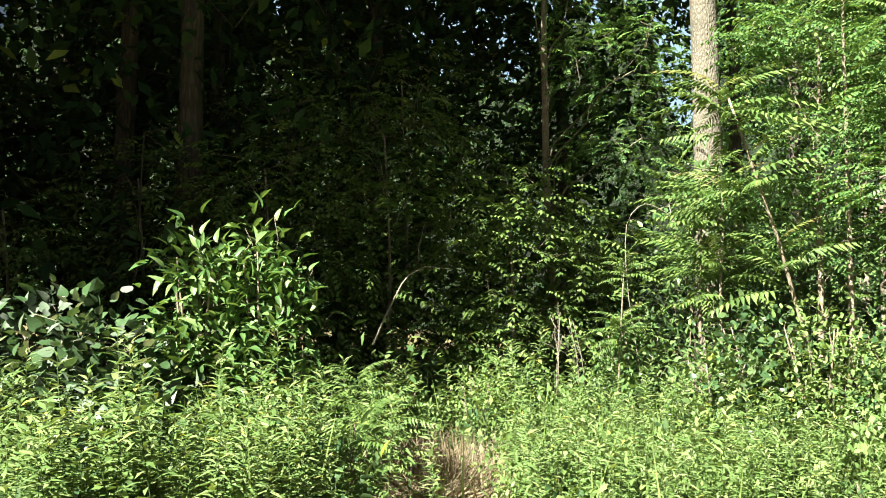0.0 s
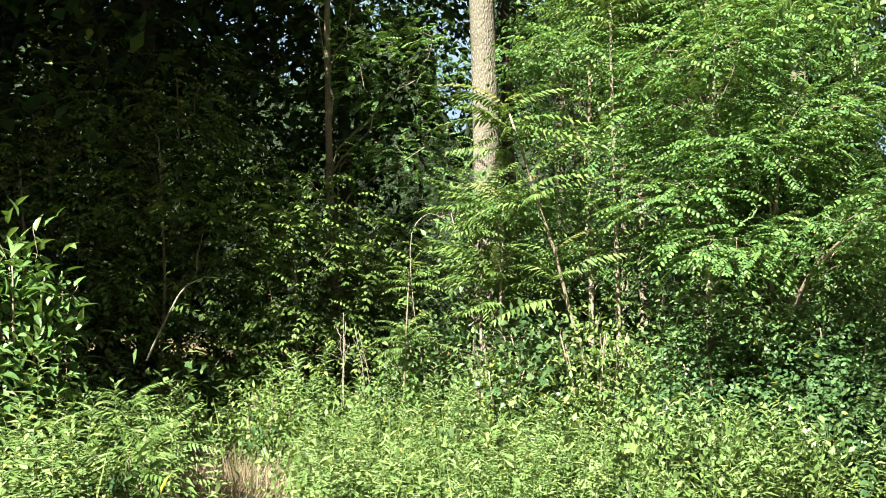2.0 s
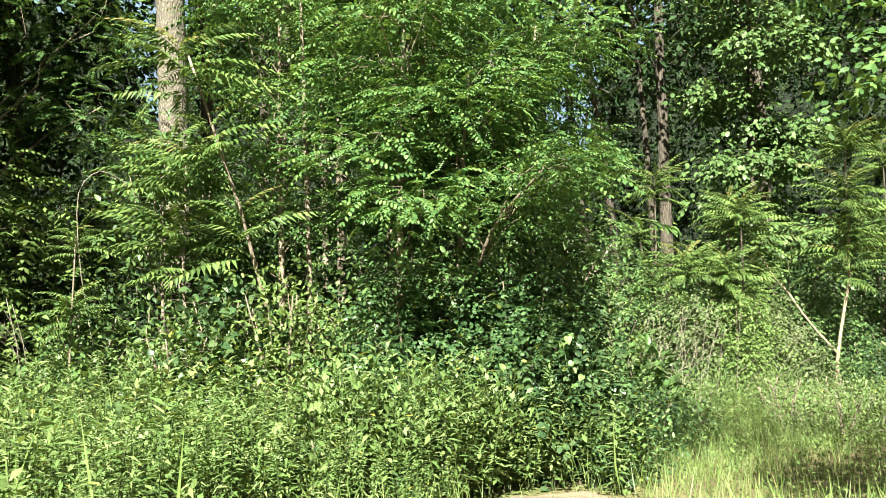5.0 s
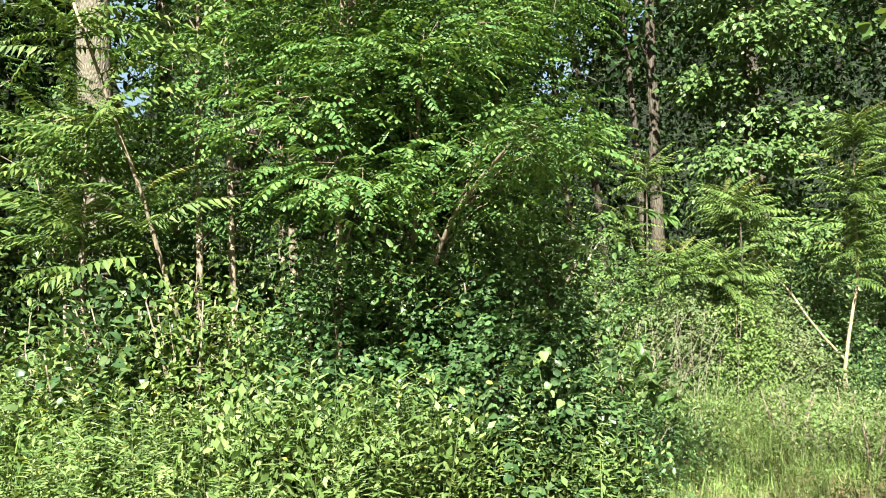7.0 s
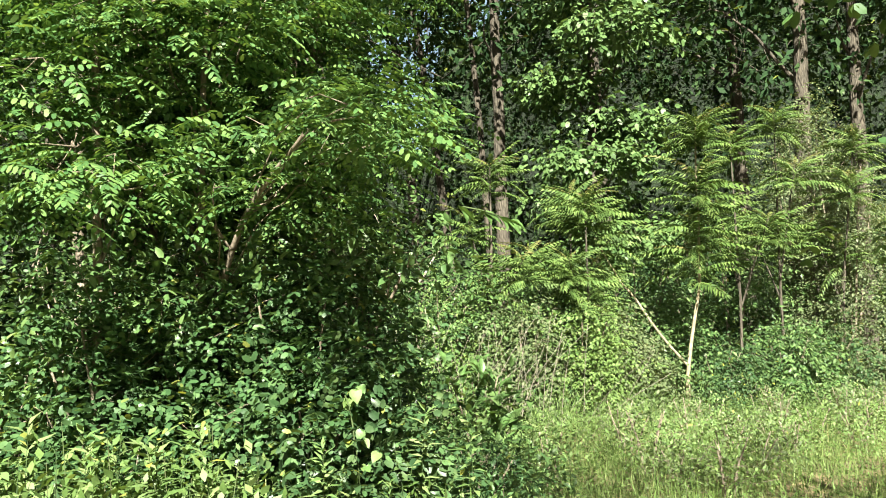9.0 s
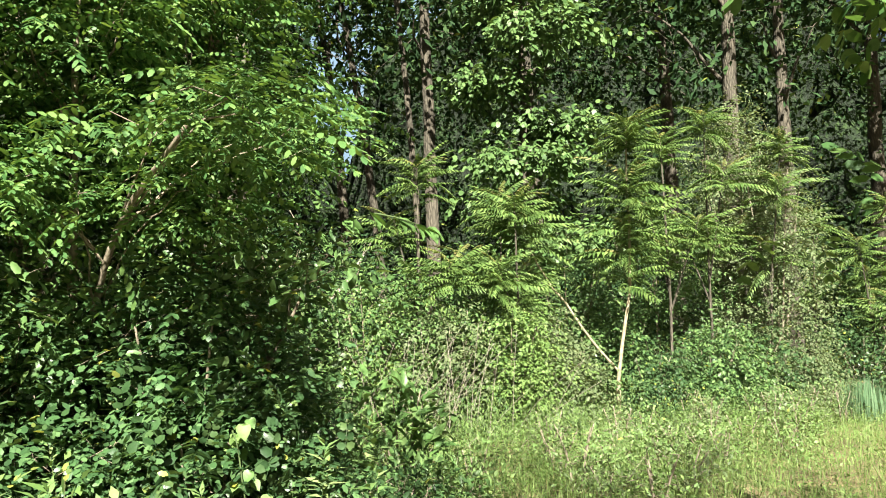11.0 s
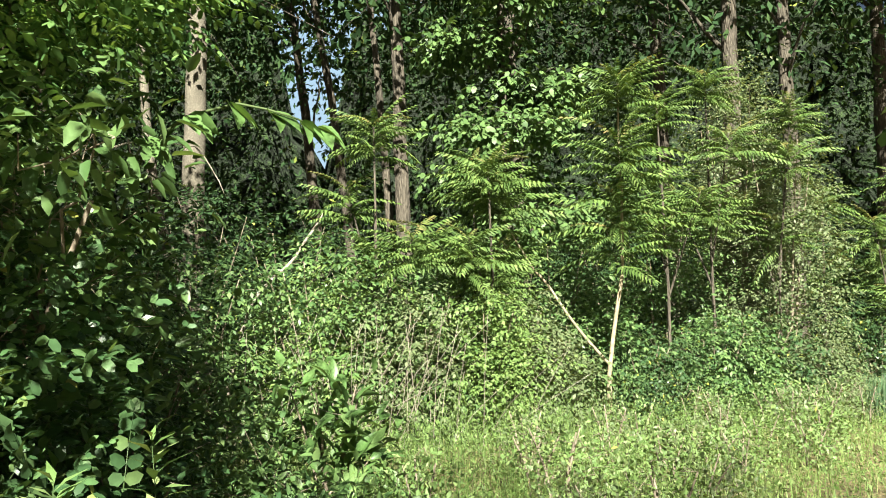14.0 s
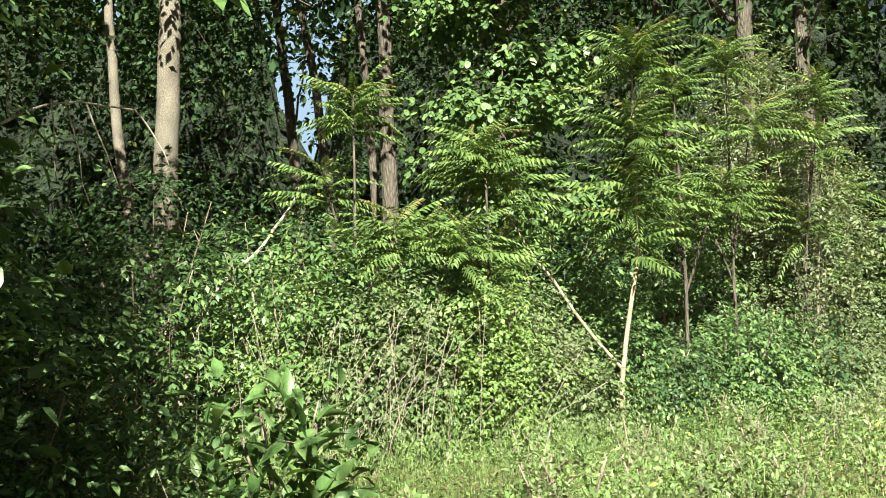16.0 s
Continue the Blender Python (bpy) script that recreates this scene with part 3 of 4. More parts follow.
# the forked sapling of the clearing
ailanthus(17.6, 4.3, "forked sapling with pale bare trunk and feather-leaved crown", [
    ([(0, 0, 0), (0.03, -0.02, 0.5), (0.08, -0.05, 1.0), (0.17, -0.28, 2.3), (0.12, -0.32, 3.4), (0.0, -0.35, 5.0)], 0.045, 0.012),
    ([(0.08, -0.05, 0.98), (-0.1, 0.35, 1.5), (-0.25, 0.72, 2.15), (-0.3, 1.0, 2.5), (-0.5, 1.3, 3.2)], 0.024, 0.01)],
          [((0, -0.35, 5.05), 22, 1.0), ((0.05, -0.3, 4.2), 20, 1.25), ((0.1, -0.25, 3.4), 18, 1.3), ((0.12, -0.2, 2.9), 10, 1.1), ((-0.5, 1.3, 3.5), 20, 1.1)], tip=True, bark=M_BARK_PALE)
for x, y, h, n, lab in ((15.6, 6.9, 4.2, 20, "feather-leaved sapling with yellowish top over shrubs"), (16.6, 5.6, 3.7, 24, "bushy feather-leaved sapling in sun"),
                        (20.3, 3.0, 5.6, 22, "feather-leaved sapling in a sunny thicket"), (19.3, 3.6, 5.0, 22, "feather-leaved sapling in a sunny thicket"),
                        (24.75, 1.15, 4.2, 20, "slim feather-leaved sapling with pale stem"), (23.8, 0.0, 3.4, 18, "slim feather-leaved sapling with pale stem"), (17.8, 6.3, 4.0, 18, "feather-leaved sapling with yellowish top over shrubs"),
                        (21.8, 2.0, 5.4, 20, "feather-leaved sapling in a sunny thicket"), (26.0, -0.6, 4.6, 20, "slim feather-leaved sapling with pale stem")):
    u = rng.uniform(0, 6.28)
    p1 = (0.55 * math.cos(u), 0.55 * math.sin(u), h * rng.uniform(0.74, 0.86))
    p2 = (-0.6 * math.cos(u + 0.5), -0.6 * math.sin(u + 0.5), h * rng.uniform(0.6, 0.72))
    lean = rng.normal(0, 0.15, 2)
    ailanthus(x, y, lab, [([(0, 0, 0), (0.04, 0, h * 0.4), (lean[0], lean[1], h)], 0.035, 0.012), ([(0.04, 0, h * 0.45), p1], 0.02, 0.009), ([(0.04, 0, h * 0.38), p2], 0.02, 0.009)],
              [((lean[0], lean[1], h + 0.05), n - 2, 0.95), (p1, n - 4, 0.95), (p2, n - 4, 0.95), ((0.03, 0, h * 0.62), n - 8, 1.0)], tip=True, group="feather-leaved saplings")


# ---- locust grove in the sun ----
def locust(x, y, label, trunks, clumps, per=5, size=0.24, leaf=None, templates=None, spread=0.15, group="", limbs=8, g=rng):
    return woody("locust", x, y, label, "tree", trunks, clumps, templates or F_LOCUST, size, per, spread, leaf or M_LOCUST, M_TWIG, limbs, 0.5, g, group, droop=0.12, flat=1.8, twig=0.004, every=2, level=0.35)


def tiers(x, heights, reach, tufts, flat=0.15):
    """Flat sprays of leaves, one over another, that step round the stem."""
    out = []
    for k, h in enumerate(heights):
        a = 2.4 * k + x
        r = reach * (0.75 + 0.35 * ((k * 0.618) % 1))
        out.append(((0.55 * r * math.cos(a), 0.55 * r * math.sin(a), h), (r, r * 0.85, flat), tufts))
    return out


grove = np.random.default_rng(41)
for x, y, lean, h, heights, reach, tufts in ((6.5, 5.5, (-0.2, -0.4), 4.3, (2.5, 2.85, 3.2, 3.6, 4.0, 4.4), 0.7, 50), (7.1, 5.3, (-0.3, -0.5), 3.6, (2.9, 3.25, 3.6), 0.6, 36),
                                             (7.3, 5.9, (0.1, -0.2), 5.0, (2.6, 3.1, 3.6, 4.1, 4.6, 5.1), 0.9, 62), (8.1, 5.4, (0.1, -0.5), 4.4, (2.5, 2.9, 3.3, 3.8, 4.3), 0.8, 58),
                                             (8.35, 5.3, (0.0, -0.2), 4.4, (2.5, 2.9, 3.3, 3.7, 4.1), 0.6, 44),
                                             (8.4, 6.9, (0.0, 0.0), 5.6, (2.7, 3.3, 4.0, 4.7, 5.4), 1.1, 66), (6.1, 6.6, (0.1, 0.0), 4.4, (2.4, 2.9, 3.4, 3.9, 4.4), 0.7, 50)):
    stem = [(0, 0, 0), (lean[0] * 0.2 + 0.05, lean[1] * 0.2, h * 0.35), (lean[0] * 0.6, lean[1] * 0.6, h * 0.7), (lean[0], lean[1], h)]
    layers = [((cx + lean[0] * cz / h, cy + lean[1] * cz / h, cz), r, n) for (cx, cy, cz), r, n in tiers(x, heights, reach, tufts)]
    locust(x, y, "young locust tree with bright layered feather leaves", [(stem, 0.04, 0.012)], layers, per=4 if y < 6 else 5, size=0.25, spread=0.12, limbs=2 * len(layers), g=grove, templates=F_LOCUST if y < 6 else F_LOCUST_HIGH)
# boughs that hang over the bushes
locust(6.9, 5.3, "low locust with a bough of bright feather leaves hanging forward", [([(0, 0, 0), (0.1, -0.2, 1.4), (-0.2, -0.8, 2.2), (-0.5, -1.5, 2.6)], 0.03, 0.01)],
       [((-0.5, -1.55, 2.6), (0.5, 0.45, 0.1), 30), ((-1.0, -0.6, 2.4), (0.5, 0.4, 0.1), 30), ((-0.2, -1.0, 2.3), (0.45, 0.35, 0.1), 24), ((0.5, -1.1, 2.65), (0.5, 0.4, 0.1), 26)], limbs=8, g=grove)
# crowns mostly above the view, added to shade the hollow beyond the grove
for x, y, h in ((7.7, 6.3, 8.0), (8.5, 7.2, 8.6), (9.5, 7.9, 9.0), (9.4, 8.9, 9.0), (10.8, 10.6, 10.0)):
    locust(x, y, "tall locust tree with a high feathery crown, added for shade", [([(0, 0, 0), (0.1, 0.1, h * 0.4), (0, 0, h * 0.7), (0.1, 0.1, h)], 0.07, 0.02)],
           [((0, 0, h * 0.74), (1.5, 1.5, 0.9), 100), ((0.3, -0.3, h * 0.93), (1.5, 1.5, 0.8), 80), ((-0.7, -0.6, h * 0.84), (1.2, 1.2, 0.7), 60)],
           per=6, size=0.3, templates=F_LOCUST_FAR, spread=0.2, limbs=15)
# sunlit sprays beside the grey trunk
locust(6.2, 12.0, "locust tree with sunlit sprays over a dark wood", [([(0, 0, 0), (-0.2, 0.1, 3), (-0.3, 0, 6), (-0.3, 0, 8)], 0.08, 0.03)],
       [((0.1, -1.4, 5.2), (1.0, 0.8, 0.7), 70), ((0.2, -1.5, 3.9), (0.9, 0.7, 0.5), 55), ((-0.3, -0.5, 6.8), (1.2, 1.0, 0.8), 60), ((0.9, -1.2, 2.8), (0.9, 0.8, 0.6), 60)], group="")
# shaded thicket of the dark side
# ailanthus leaf colour on these locusts puts the tint of shade in
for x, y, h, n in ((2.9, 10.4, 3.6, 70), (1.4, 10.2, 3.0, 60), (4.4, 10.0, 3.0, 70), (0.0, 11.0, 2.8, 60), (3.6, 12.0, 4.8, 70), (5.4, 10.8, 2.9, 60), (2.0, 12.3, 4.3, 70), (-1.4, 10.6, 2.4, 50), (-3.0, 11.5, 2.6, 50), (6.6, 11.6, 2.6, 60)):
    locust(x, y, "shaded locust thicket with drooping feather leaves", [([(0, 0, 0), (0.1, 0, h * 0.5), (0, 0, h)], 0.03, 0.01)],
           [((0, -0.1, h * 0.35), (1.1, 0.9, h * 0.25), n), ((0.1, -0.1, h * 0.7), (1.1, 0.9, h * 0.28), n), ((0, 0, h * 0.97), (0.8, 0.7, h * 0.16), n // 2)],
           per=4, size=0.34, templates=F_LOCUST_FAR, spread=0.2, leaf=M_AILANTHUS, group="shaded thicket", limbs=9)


# ---- shrubs ----
def shrub(x, y, label, w, h, tufts, templates, size, per, spread, leaf, group="", lean=(0, 0), g=rng, category="shrub", canes=5, low=0.5, depth=None, name="shrub", droop=0.2, shell=0.5, flat=0.8, level=1.0):
    trunks = []
    for k in range(canes):
        a = k * 2.4 + x
        trunks.append(([(0.05 * math.cos(a), 0.05 * math.sin(a), 0), (w * 0.25 * math.cos(a) + lean[0] * 0.4, w * 0.25 * math.sin(a) + lean[1] * 0.4, h * 0.5),
                        (w * 0.55 * math.cos(a) + lean[0], w * 0.55 * math.sin(a) + lean[1], h * 0.9)], 0.012 + 0.004 * h, 0.005))
    d = depth or w
    clumps = [((lean[0] * 0.5, lean[1] * 0.5, h * low), (w, d, h * (1 - low)), tufts), ((lean[0], lean[1], h * 0.75), (w * 0.65, d * 0.65, h * 0.3), tufts // 2),
              ((-w * 0.4, -d * 0.3, h * 0.35), (w * 0.6, d * 0.6, h * 0.35), tufts // 2), ((w * 0.4, -d * 0.3, h * 0.4), (w * 0.6, d * 0.6, h * 0.38), tufts // 2)]
    return woody(name, x, y, label, category, trunks, clumps, templates, size, per, spread, leaf, M_TWIG, 4, shell, g, group, droop=droop, flat=flat, twig=0.003, every=2, level=level)


under = np.random.default_rng(43)
woody("shrub", 7.7, 5.2, "tall dark-leaved shrub in the shade below locusts", "shrub",
      [([(0, 0, 0), (-0.1, 0, 0.9), (-0.35, 0.1, 1.7), (-0.5, 0.2, 2.4)], 0.03, 0.01), ([(0.1, 0, 0), (0.3, -0.2, 1.0), (0.6, -0.4, 1.9)], 0.025, 0.01), ([(0, -0.1, 0), (0, -0.6, 1.0), (-0.1, -1.2, 1.9)], 0.02, 0.008),
       ([(0.1, 0.1, 0), (0.5, 0.3, 1.3), (0.8, 0.5, 2.6)], 0.03, 0.01)],
      [((-0.9, -0.4, 1.75), (0.5, 0.4, 0.35), 70), ((-1.2, 0.1, 1.85), (0.5, 0.4, 0.35), 70), ((-0.4, 0.2, 1.9), (0.7, 0.7, 0.6), 130), ((0.2, -0.3, 1.8), (0.6, 0.5, 0.7), 120), ((0.5, -0.35, 1.3), (0.55, 0.45, 0.6), 110), ((0.9, 0.0, 2.0), (0.7, 0.7, 0.8), 95), ((-0.2, -0.6, 2.1), (0.5, 0.5, 0.3), 60),
       ((0.0, -0.9, 1.9), (0.35, 0.3, 0.25), 40), ((-0.6, -1.6, 2.0), (0.22, 0.2, 0.1), 14), ((0.3, 0.3, 2.8), (0.9, 0.9, 0.5), 130), ((1.3, 0.4, 1.2), (0.7, 0.7, 0.7), 90)],
      [OVATE], 0.078, 8, 0.12, M_SHRUB, M_TWIG, 18, 0.35, under, droop=0.35, flat=0.8, twig=0.003, every=2)
for x, y, w, h in ((5.75, 6.15, 0.6, 1.75), (6.2, 5.9, 0.5, 1.5), (5.2, 6.9, 0.5, 1.3)):
    shrub(x, y, "sunlit tangle of vine leaves over a shrub", w, h, 170, [OVATE], 0.065, 6, 0.11, M_HERB, "vine tangles", low=0.45, g=under)
shrub(6.55, 5.35, "dense rose bush with small dark leaves", 0.75, 1.75, 200, F_ROSE, 0.13, 6, 0.12, M_ROSE, "rose bushes")
shrub(7.15, 4.5, "dense rose bush with small dark leaves", 0.75, 1.9, 210, F_ROSE, 0.13, 6, 0.12, M_ROSE, "rose bushes")
shrub(7.9, 5.95, "dense rose bush with small dark leaves", 0.8, 1.5, 140, F_ROSE, 0.14, 6, 0.13, M_ROSE, "rose bushes")
shrub(7.0, 4.2, "low mound of sprays with round leaflets", 0.45, 1.25, 70, F_LOCUST_BIG, 0.24, 3, 0.13, M_VINE, low=0.4)
shrub(9.6, 4.65, "low dark bramble with oval leaves", 0.8, 0.65, 130, [OVATE], 0.075, 6, 0.12, M_SHRUB, low=0.4)
shrub(5.7, 6.8, "leafy vine mound in full sun", 0.75, 1.7, 210, [HEART, OVATE_FINE], 0.08, 6, 0.13, M_VINE, low=0.4)
shrub(6.7, 7.4, "leafy vine mound in full sun", 0.8, 2.1, 210, [HEART, OVATE_FINE], 0.08, 6, 0.13, M_VINE, low=0.4)
shrub(5.35, 8.6, "small sunlit shrub with oval leaves", 0.55, 1.5, 120, [OVATE_FINE], 0.08, 6, 0.1, M_SHRUB)
shrub(0.45, 7.0, "tall broad-leaved weed clump in the sun", 0.36, 1.95, 85, [LANCEOLATE], 0.14, 5, 0.1, M_WEED, low=0.55, name="weed_clump", category="weed")
shrub(0.95, 6.9, "tall broad-leaved weed clump in the sun", 0.32, 2.05, 90, [LANCEOLATE], 0.13, 5, 0.1, M_WEED, low=0.55, name="weed_clump", category="weed")
shrub(-0.35, 6.55, "pale poplar sucker with glossy round leaves", 0.7, 1.35, 110, [HEART], 0.095, 5, 0.13, M_POPLAR, low=0.6)
shrub(-1.3, 6.6, "pale poplar sucker with glossy round leaves", 0.7, 1.35, 90, [HEART], 0.095, 5, 0.13, M_POPLAR, low=0.6)
# thicket round the clearing
for x, y, w, h, n, s, tpl, mat in ((15.2, 7.6, 1.2, 2.7, 260, 0.10, [OVATE_FINE], M_SHRUB), (16.3, 6.5, 1.2, 2.2, 260, 0.09, [OVATE_FINE], M_SHRUB), (17.2, 5.6, 1.0, 2.0, 240, 0.08, [OVATE_FINE], M_PALE),
                                   (18.6, 4.6, 0.9, 1.7, 200, 0.11, [OVATE_FINE], M_SHRUB), (14.0, 8.6, 1.3, 2.4, 200, 0.11, [OVATE_FINE], M_SHRUB), (19.5, 2.9, 1.0, 1.5, 220, 0.09, [OVATE_FINE], M_SHRUB),
                                   (21.0, 2.4, 1.1, 1.7, 220, 0.09, [OVATE_FINE], M_VINE), (22.6, 1.9, 1.1, 5.4, 600, 0.07, [OVATE], M_PALE), (23.6, 2.6, 1.0, 6.6, 600, 0.07, [OVATE], M_PALE), (22.9, 2.8, 1.0, 6.0, 560, 0.07, [OVATE], M_PALE), (23.5, 0.3, 1.0, 1.6, 200, 0.1, [OVATE_FINE], M_VINE),
                                   (25.0, -0.6, 1.2, 2.4, 200, 0.11, [OVATE_FINE], M_SHRUB), (19.8, 5.6, 1.5, 3.2, 300, 0.12, [OVATE], M_SHRUB), (18.6, 7.4, 1.5, 3.0, 300, 0.12, [OVATE], M_SHRUB), (22.0, 4.2, 1.6, 4.0, 320, 0.12, [OVATE], M_SHRUB),
                                   (11.8, 8.6, 1.1, 2.2, 200, 0.11, [OVATE], M_SHRUB), (10.3, 7.4, 1.1, 2.4, 200, 0.11, [OVATE], M_SHRUB), (12.9, 10.2, 1.5, 3.0, 240, 0.13, [OVATE], M_WOODS), (16.5, 10.5, 1.8, 3.6, 300, 0.14, [OVATE], M_WOODS),
                                   (20.0, 11.0, 2.0, 3.8, 300, 0.15, [OVATE], M_WOODS), (10.2, 11.5, 1.8, 3.4, 260, 0.15, [OVATE], M_WOODS), (9.6, 9.0, 1.2, 2.6, 200, 0.12, [OVATE], M_SHRUB), (25.5, 5.5, 2.0, 4.5, 320, 0.16, [OVATE], M_WOODS),
                                   (27.5, -2.0, 1.8, 4.0, 260, 0.15, [OVATE], M_WOODS), (30, 2.0, 2.2, 5.0, 300, 0.18, [OVATE], M_WOODS), (24.5, 8.0, 2.0, 4.2, 300, 0.16, [OVATE], M_WOODS)):
    shrub(x, y, "dense thicket shrub with oval leaves", w, h, int(n * 0.34), F_SPRAY, 0.1 + 1.6 * s, 6, 0.12, mat, "thicket shrubs", low=0.45, shell=0.7, flat=1.5, level=0.45, droop=0.3)

# sunny fine-leaved shrubs before the saplings
for x, y, w, h, n, mat in ((14.9, 7.5, 0.9, 2.2, 130, M_HERB), (15.5, 6.5, 0.9, 1.9, 150, M_PALE), (16.1, 5.6, 0.9, 1.9, 150, M_HERB), (16.9, 5.0, 0.7, 1.5, 110, M_PALE), (18.4, 3.9, 0.8, 1.3, 110, M_VINE), (19.8, 3.2, 0.9, 1.4, 110, M_VINE), (21.6, 1.6, 0.9, 1.3, 110, M_PALE)):
    shrub(x, y, "sunny fine-leaved shrub at the thicket's edge", w, h, int(n * 0.7), F_SPRAY, 0.21, 6, 0.11, mat, "thicket shrubs", low=0.45, shell=0.7, flat=1.5, level=0.45, droop=0.25)

# box elder with drooping tiers
woody("tree", 21.2, 6.7, "slender box elder with tiers of drooping leaves", "tree",
      [([(0, 0, 0), (0.05, 0, 3), (-0.05, 0.05, 6), (0.1, 0, 10)], 0.11, 0.05)],
      tiers(21.2, (3.0, 3.7, 4.5, 5.3, 6.2, 7.1, 8.0, 9.0, 9.8), 1.45, 62, 0.2),
      F_TRIO, 0.32, 5, 0.17, M_BOXELDER, M_BARK, 18, 0.3, droop=0.45, level=0.4, flat=1.2)

# ---- far woods ----
def leaf_layer(name, label, count, r0, r1, z0, z1, az0, az1, size, power=1.0, thin=-0.6):
    az = rng.uniform(radians(az0), radians(az1), count)
    rad = rng.uniform(r0, r1, count)
    hz = z0 + (z1 - z0) * rng.random(count) ** power
    x, y = 5 + rad * np.cos(az), 3 + rad * np.sin(az)
    lump = np.sin(x * 0.9 + hz) + np.sin(y * 1.1 - hz * 0.7) + np.sin(hz * 1.3 + az * 20)
    keep = (lump > thin) & ~(gap(x, y) & (hz > 0.215 * rad + 1.5 * np.sin(az * 90)))
    p = np.stack([x, y, ground_z(x, y) + hz], 1)[keep]
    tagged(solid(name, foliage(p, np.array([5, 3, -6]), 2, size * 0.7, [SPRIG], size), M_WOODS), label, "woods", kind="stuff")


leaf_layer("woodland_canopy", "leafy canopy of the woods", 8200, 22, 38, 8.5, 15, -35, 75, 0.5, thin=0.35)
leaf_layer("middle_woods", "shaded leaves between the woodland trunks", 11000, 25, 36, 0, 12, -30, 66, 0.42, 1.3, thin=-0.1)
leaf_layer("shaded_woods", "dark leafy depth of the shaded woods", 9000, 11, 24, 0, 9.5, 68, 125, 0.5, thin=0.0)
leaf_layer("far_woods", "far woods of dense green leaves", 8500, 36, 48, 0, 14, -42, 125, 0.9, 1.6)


# ---- weeds ----
def goldenrod_plant(h, g, leaf=LANCE):
    s = np.linspace(0, 1, 5)
    bow = g.normal(0, 0.05, 2)
    p = np.stack([bow[0] * s * s, bow[1] * s * s, h * s], 1)
    stem = tube(p, 0.0035 * (1.3 - s), 3)
    n = int(62 * h)
    t = np.linspace(0.18, 1.0, n)
    ang = np.arange(n) * 2.4 + g.normal(0, 0.3, n)
    rise = 0.05 + 0.75 * t ** 4 + g.normal(0, 0.15, n)
    way = np.stack([np.cos(ang), np.sin(ang), rise], 1)
    pos = np.stack([bow[0] * t * t, bow[1] * t * t, h * t], 1)
    size = 0.125 * (1.1 - 0.45 * t ** 4) * g.uniform(0.75, 1.2, n)
    up = np.stack([g.normal(0, 0.2, n), g.normal(0, 0.2, n), np.ones(n)], 1)
    return stem, place(leaf, pos, way, up, size)


KINDS = [goldenrod_plant(h, rng) for h in (0.8, 0.95, 1.05, 1.15, 1.25, 0.9)]


def strewn(count, x0, x1, y0, y1, test, g=rng):
    out = []
    while len(out) < count:
        x, y = g.uniform(x0, x1), g.uniform(y0, y1)
        if test(x, y):
            out.append((x, y))
    return out


def bare(x, y):
    """The worn patch of pale soil beside the track."""
    return ((x - BARE[0]) / 0.75) ** 2 + ((y - BARE[1]) / 0.6) ** 2 < 1 + 0.25 * math.sin(5 * x + 2 * y)


BARE = (5.8, 3.45)


def weed_bed(x, y):
    patch = ((x - 2.2) / 0.6) ** 2 + ((y - 6.9) / 1.1) ** 2 < 1
    front = math.hypot(x, y) > (4.1 if x < 2.7 else 6.2) and y > 3.3
    lane = (0.225 + 0.03 * math.sin(5 * y)) * y < x < (0.455 + 0.03 * math.sin(4 * y + 1)) * y and y < 7.3 and random.random() > 0.05
    if (x > 7.2 and y < 6.2) or bare(x, y):
        return False
    return not patch and not lane and front and y < (8.5 if x > 1.2 else 7.7) + 0.3 * math.sin(2 * x) and ((x - 6.6) / 1.3) ** 2 + ((y - 5.5) / 0.9) ** 2 > 1


def weed_height(x, y):
    """Share of full height: the stand rolls, and runs down to its front edge."""
    d = np.hypot(x, y) - np.where(np.asarray(x) < 2.7, 3.4, 6.0)
    roll = 0.84 + 0.2 * np.sin(1.9 * x + 0.7) * np.cos(1.3 * y + 1) + 0.12 * np.sin(4.3 * x + 2.1 * y)
    return roll * np.clip(0.62 + 0.5 * d, 0.6, 1.0)


first = []
for stem, leaves in KINDS:
    e = thing("goldenrod", (0, 0, 0), "tall green goldenrod stalk with narrow leaves", "weed", "goldenrod stand")
    solid("stem", stem, M_STEM, e)
    solid("leaves", leaves, M_GOLDENROD, e)
    first.append(e)
spots = strewn(295, -2.2, 6.2, 3.0, 6.0, weed_bed)
for k, (x, y) in enumerate(spots):
    s = rng.uniform(0.8, 1.1) * float(weed_height(x, y))
    m = pose(x, y, on_ground(x, y), rng.normal(0, 5), rng.normal(0, 5), rng.uniform(0, 360)) @ Matrix.Diagonal((s, s, s, 1))
    if k < len(first):
        first[k].matrix_basis = m
    else:
        twin = copy_thing(first[k % len(first)], Matrix())
        twin.matrix_basis = m


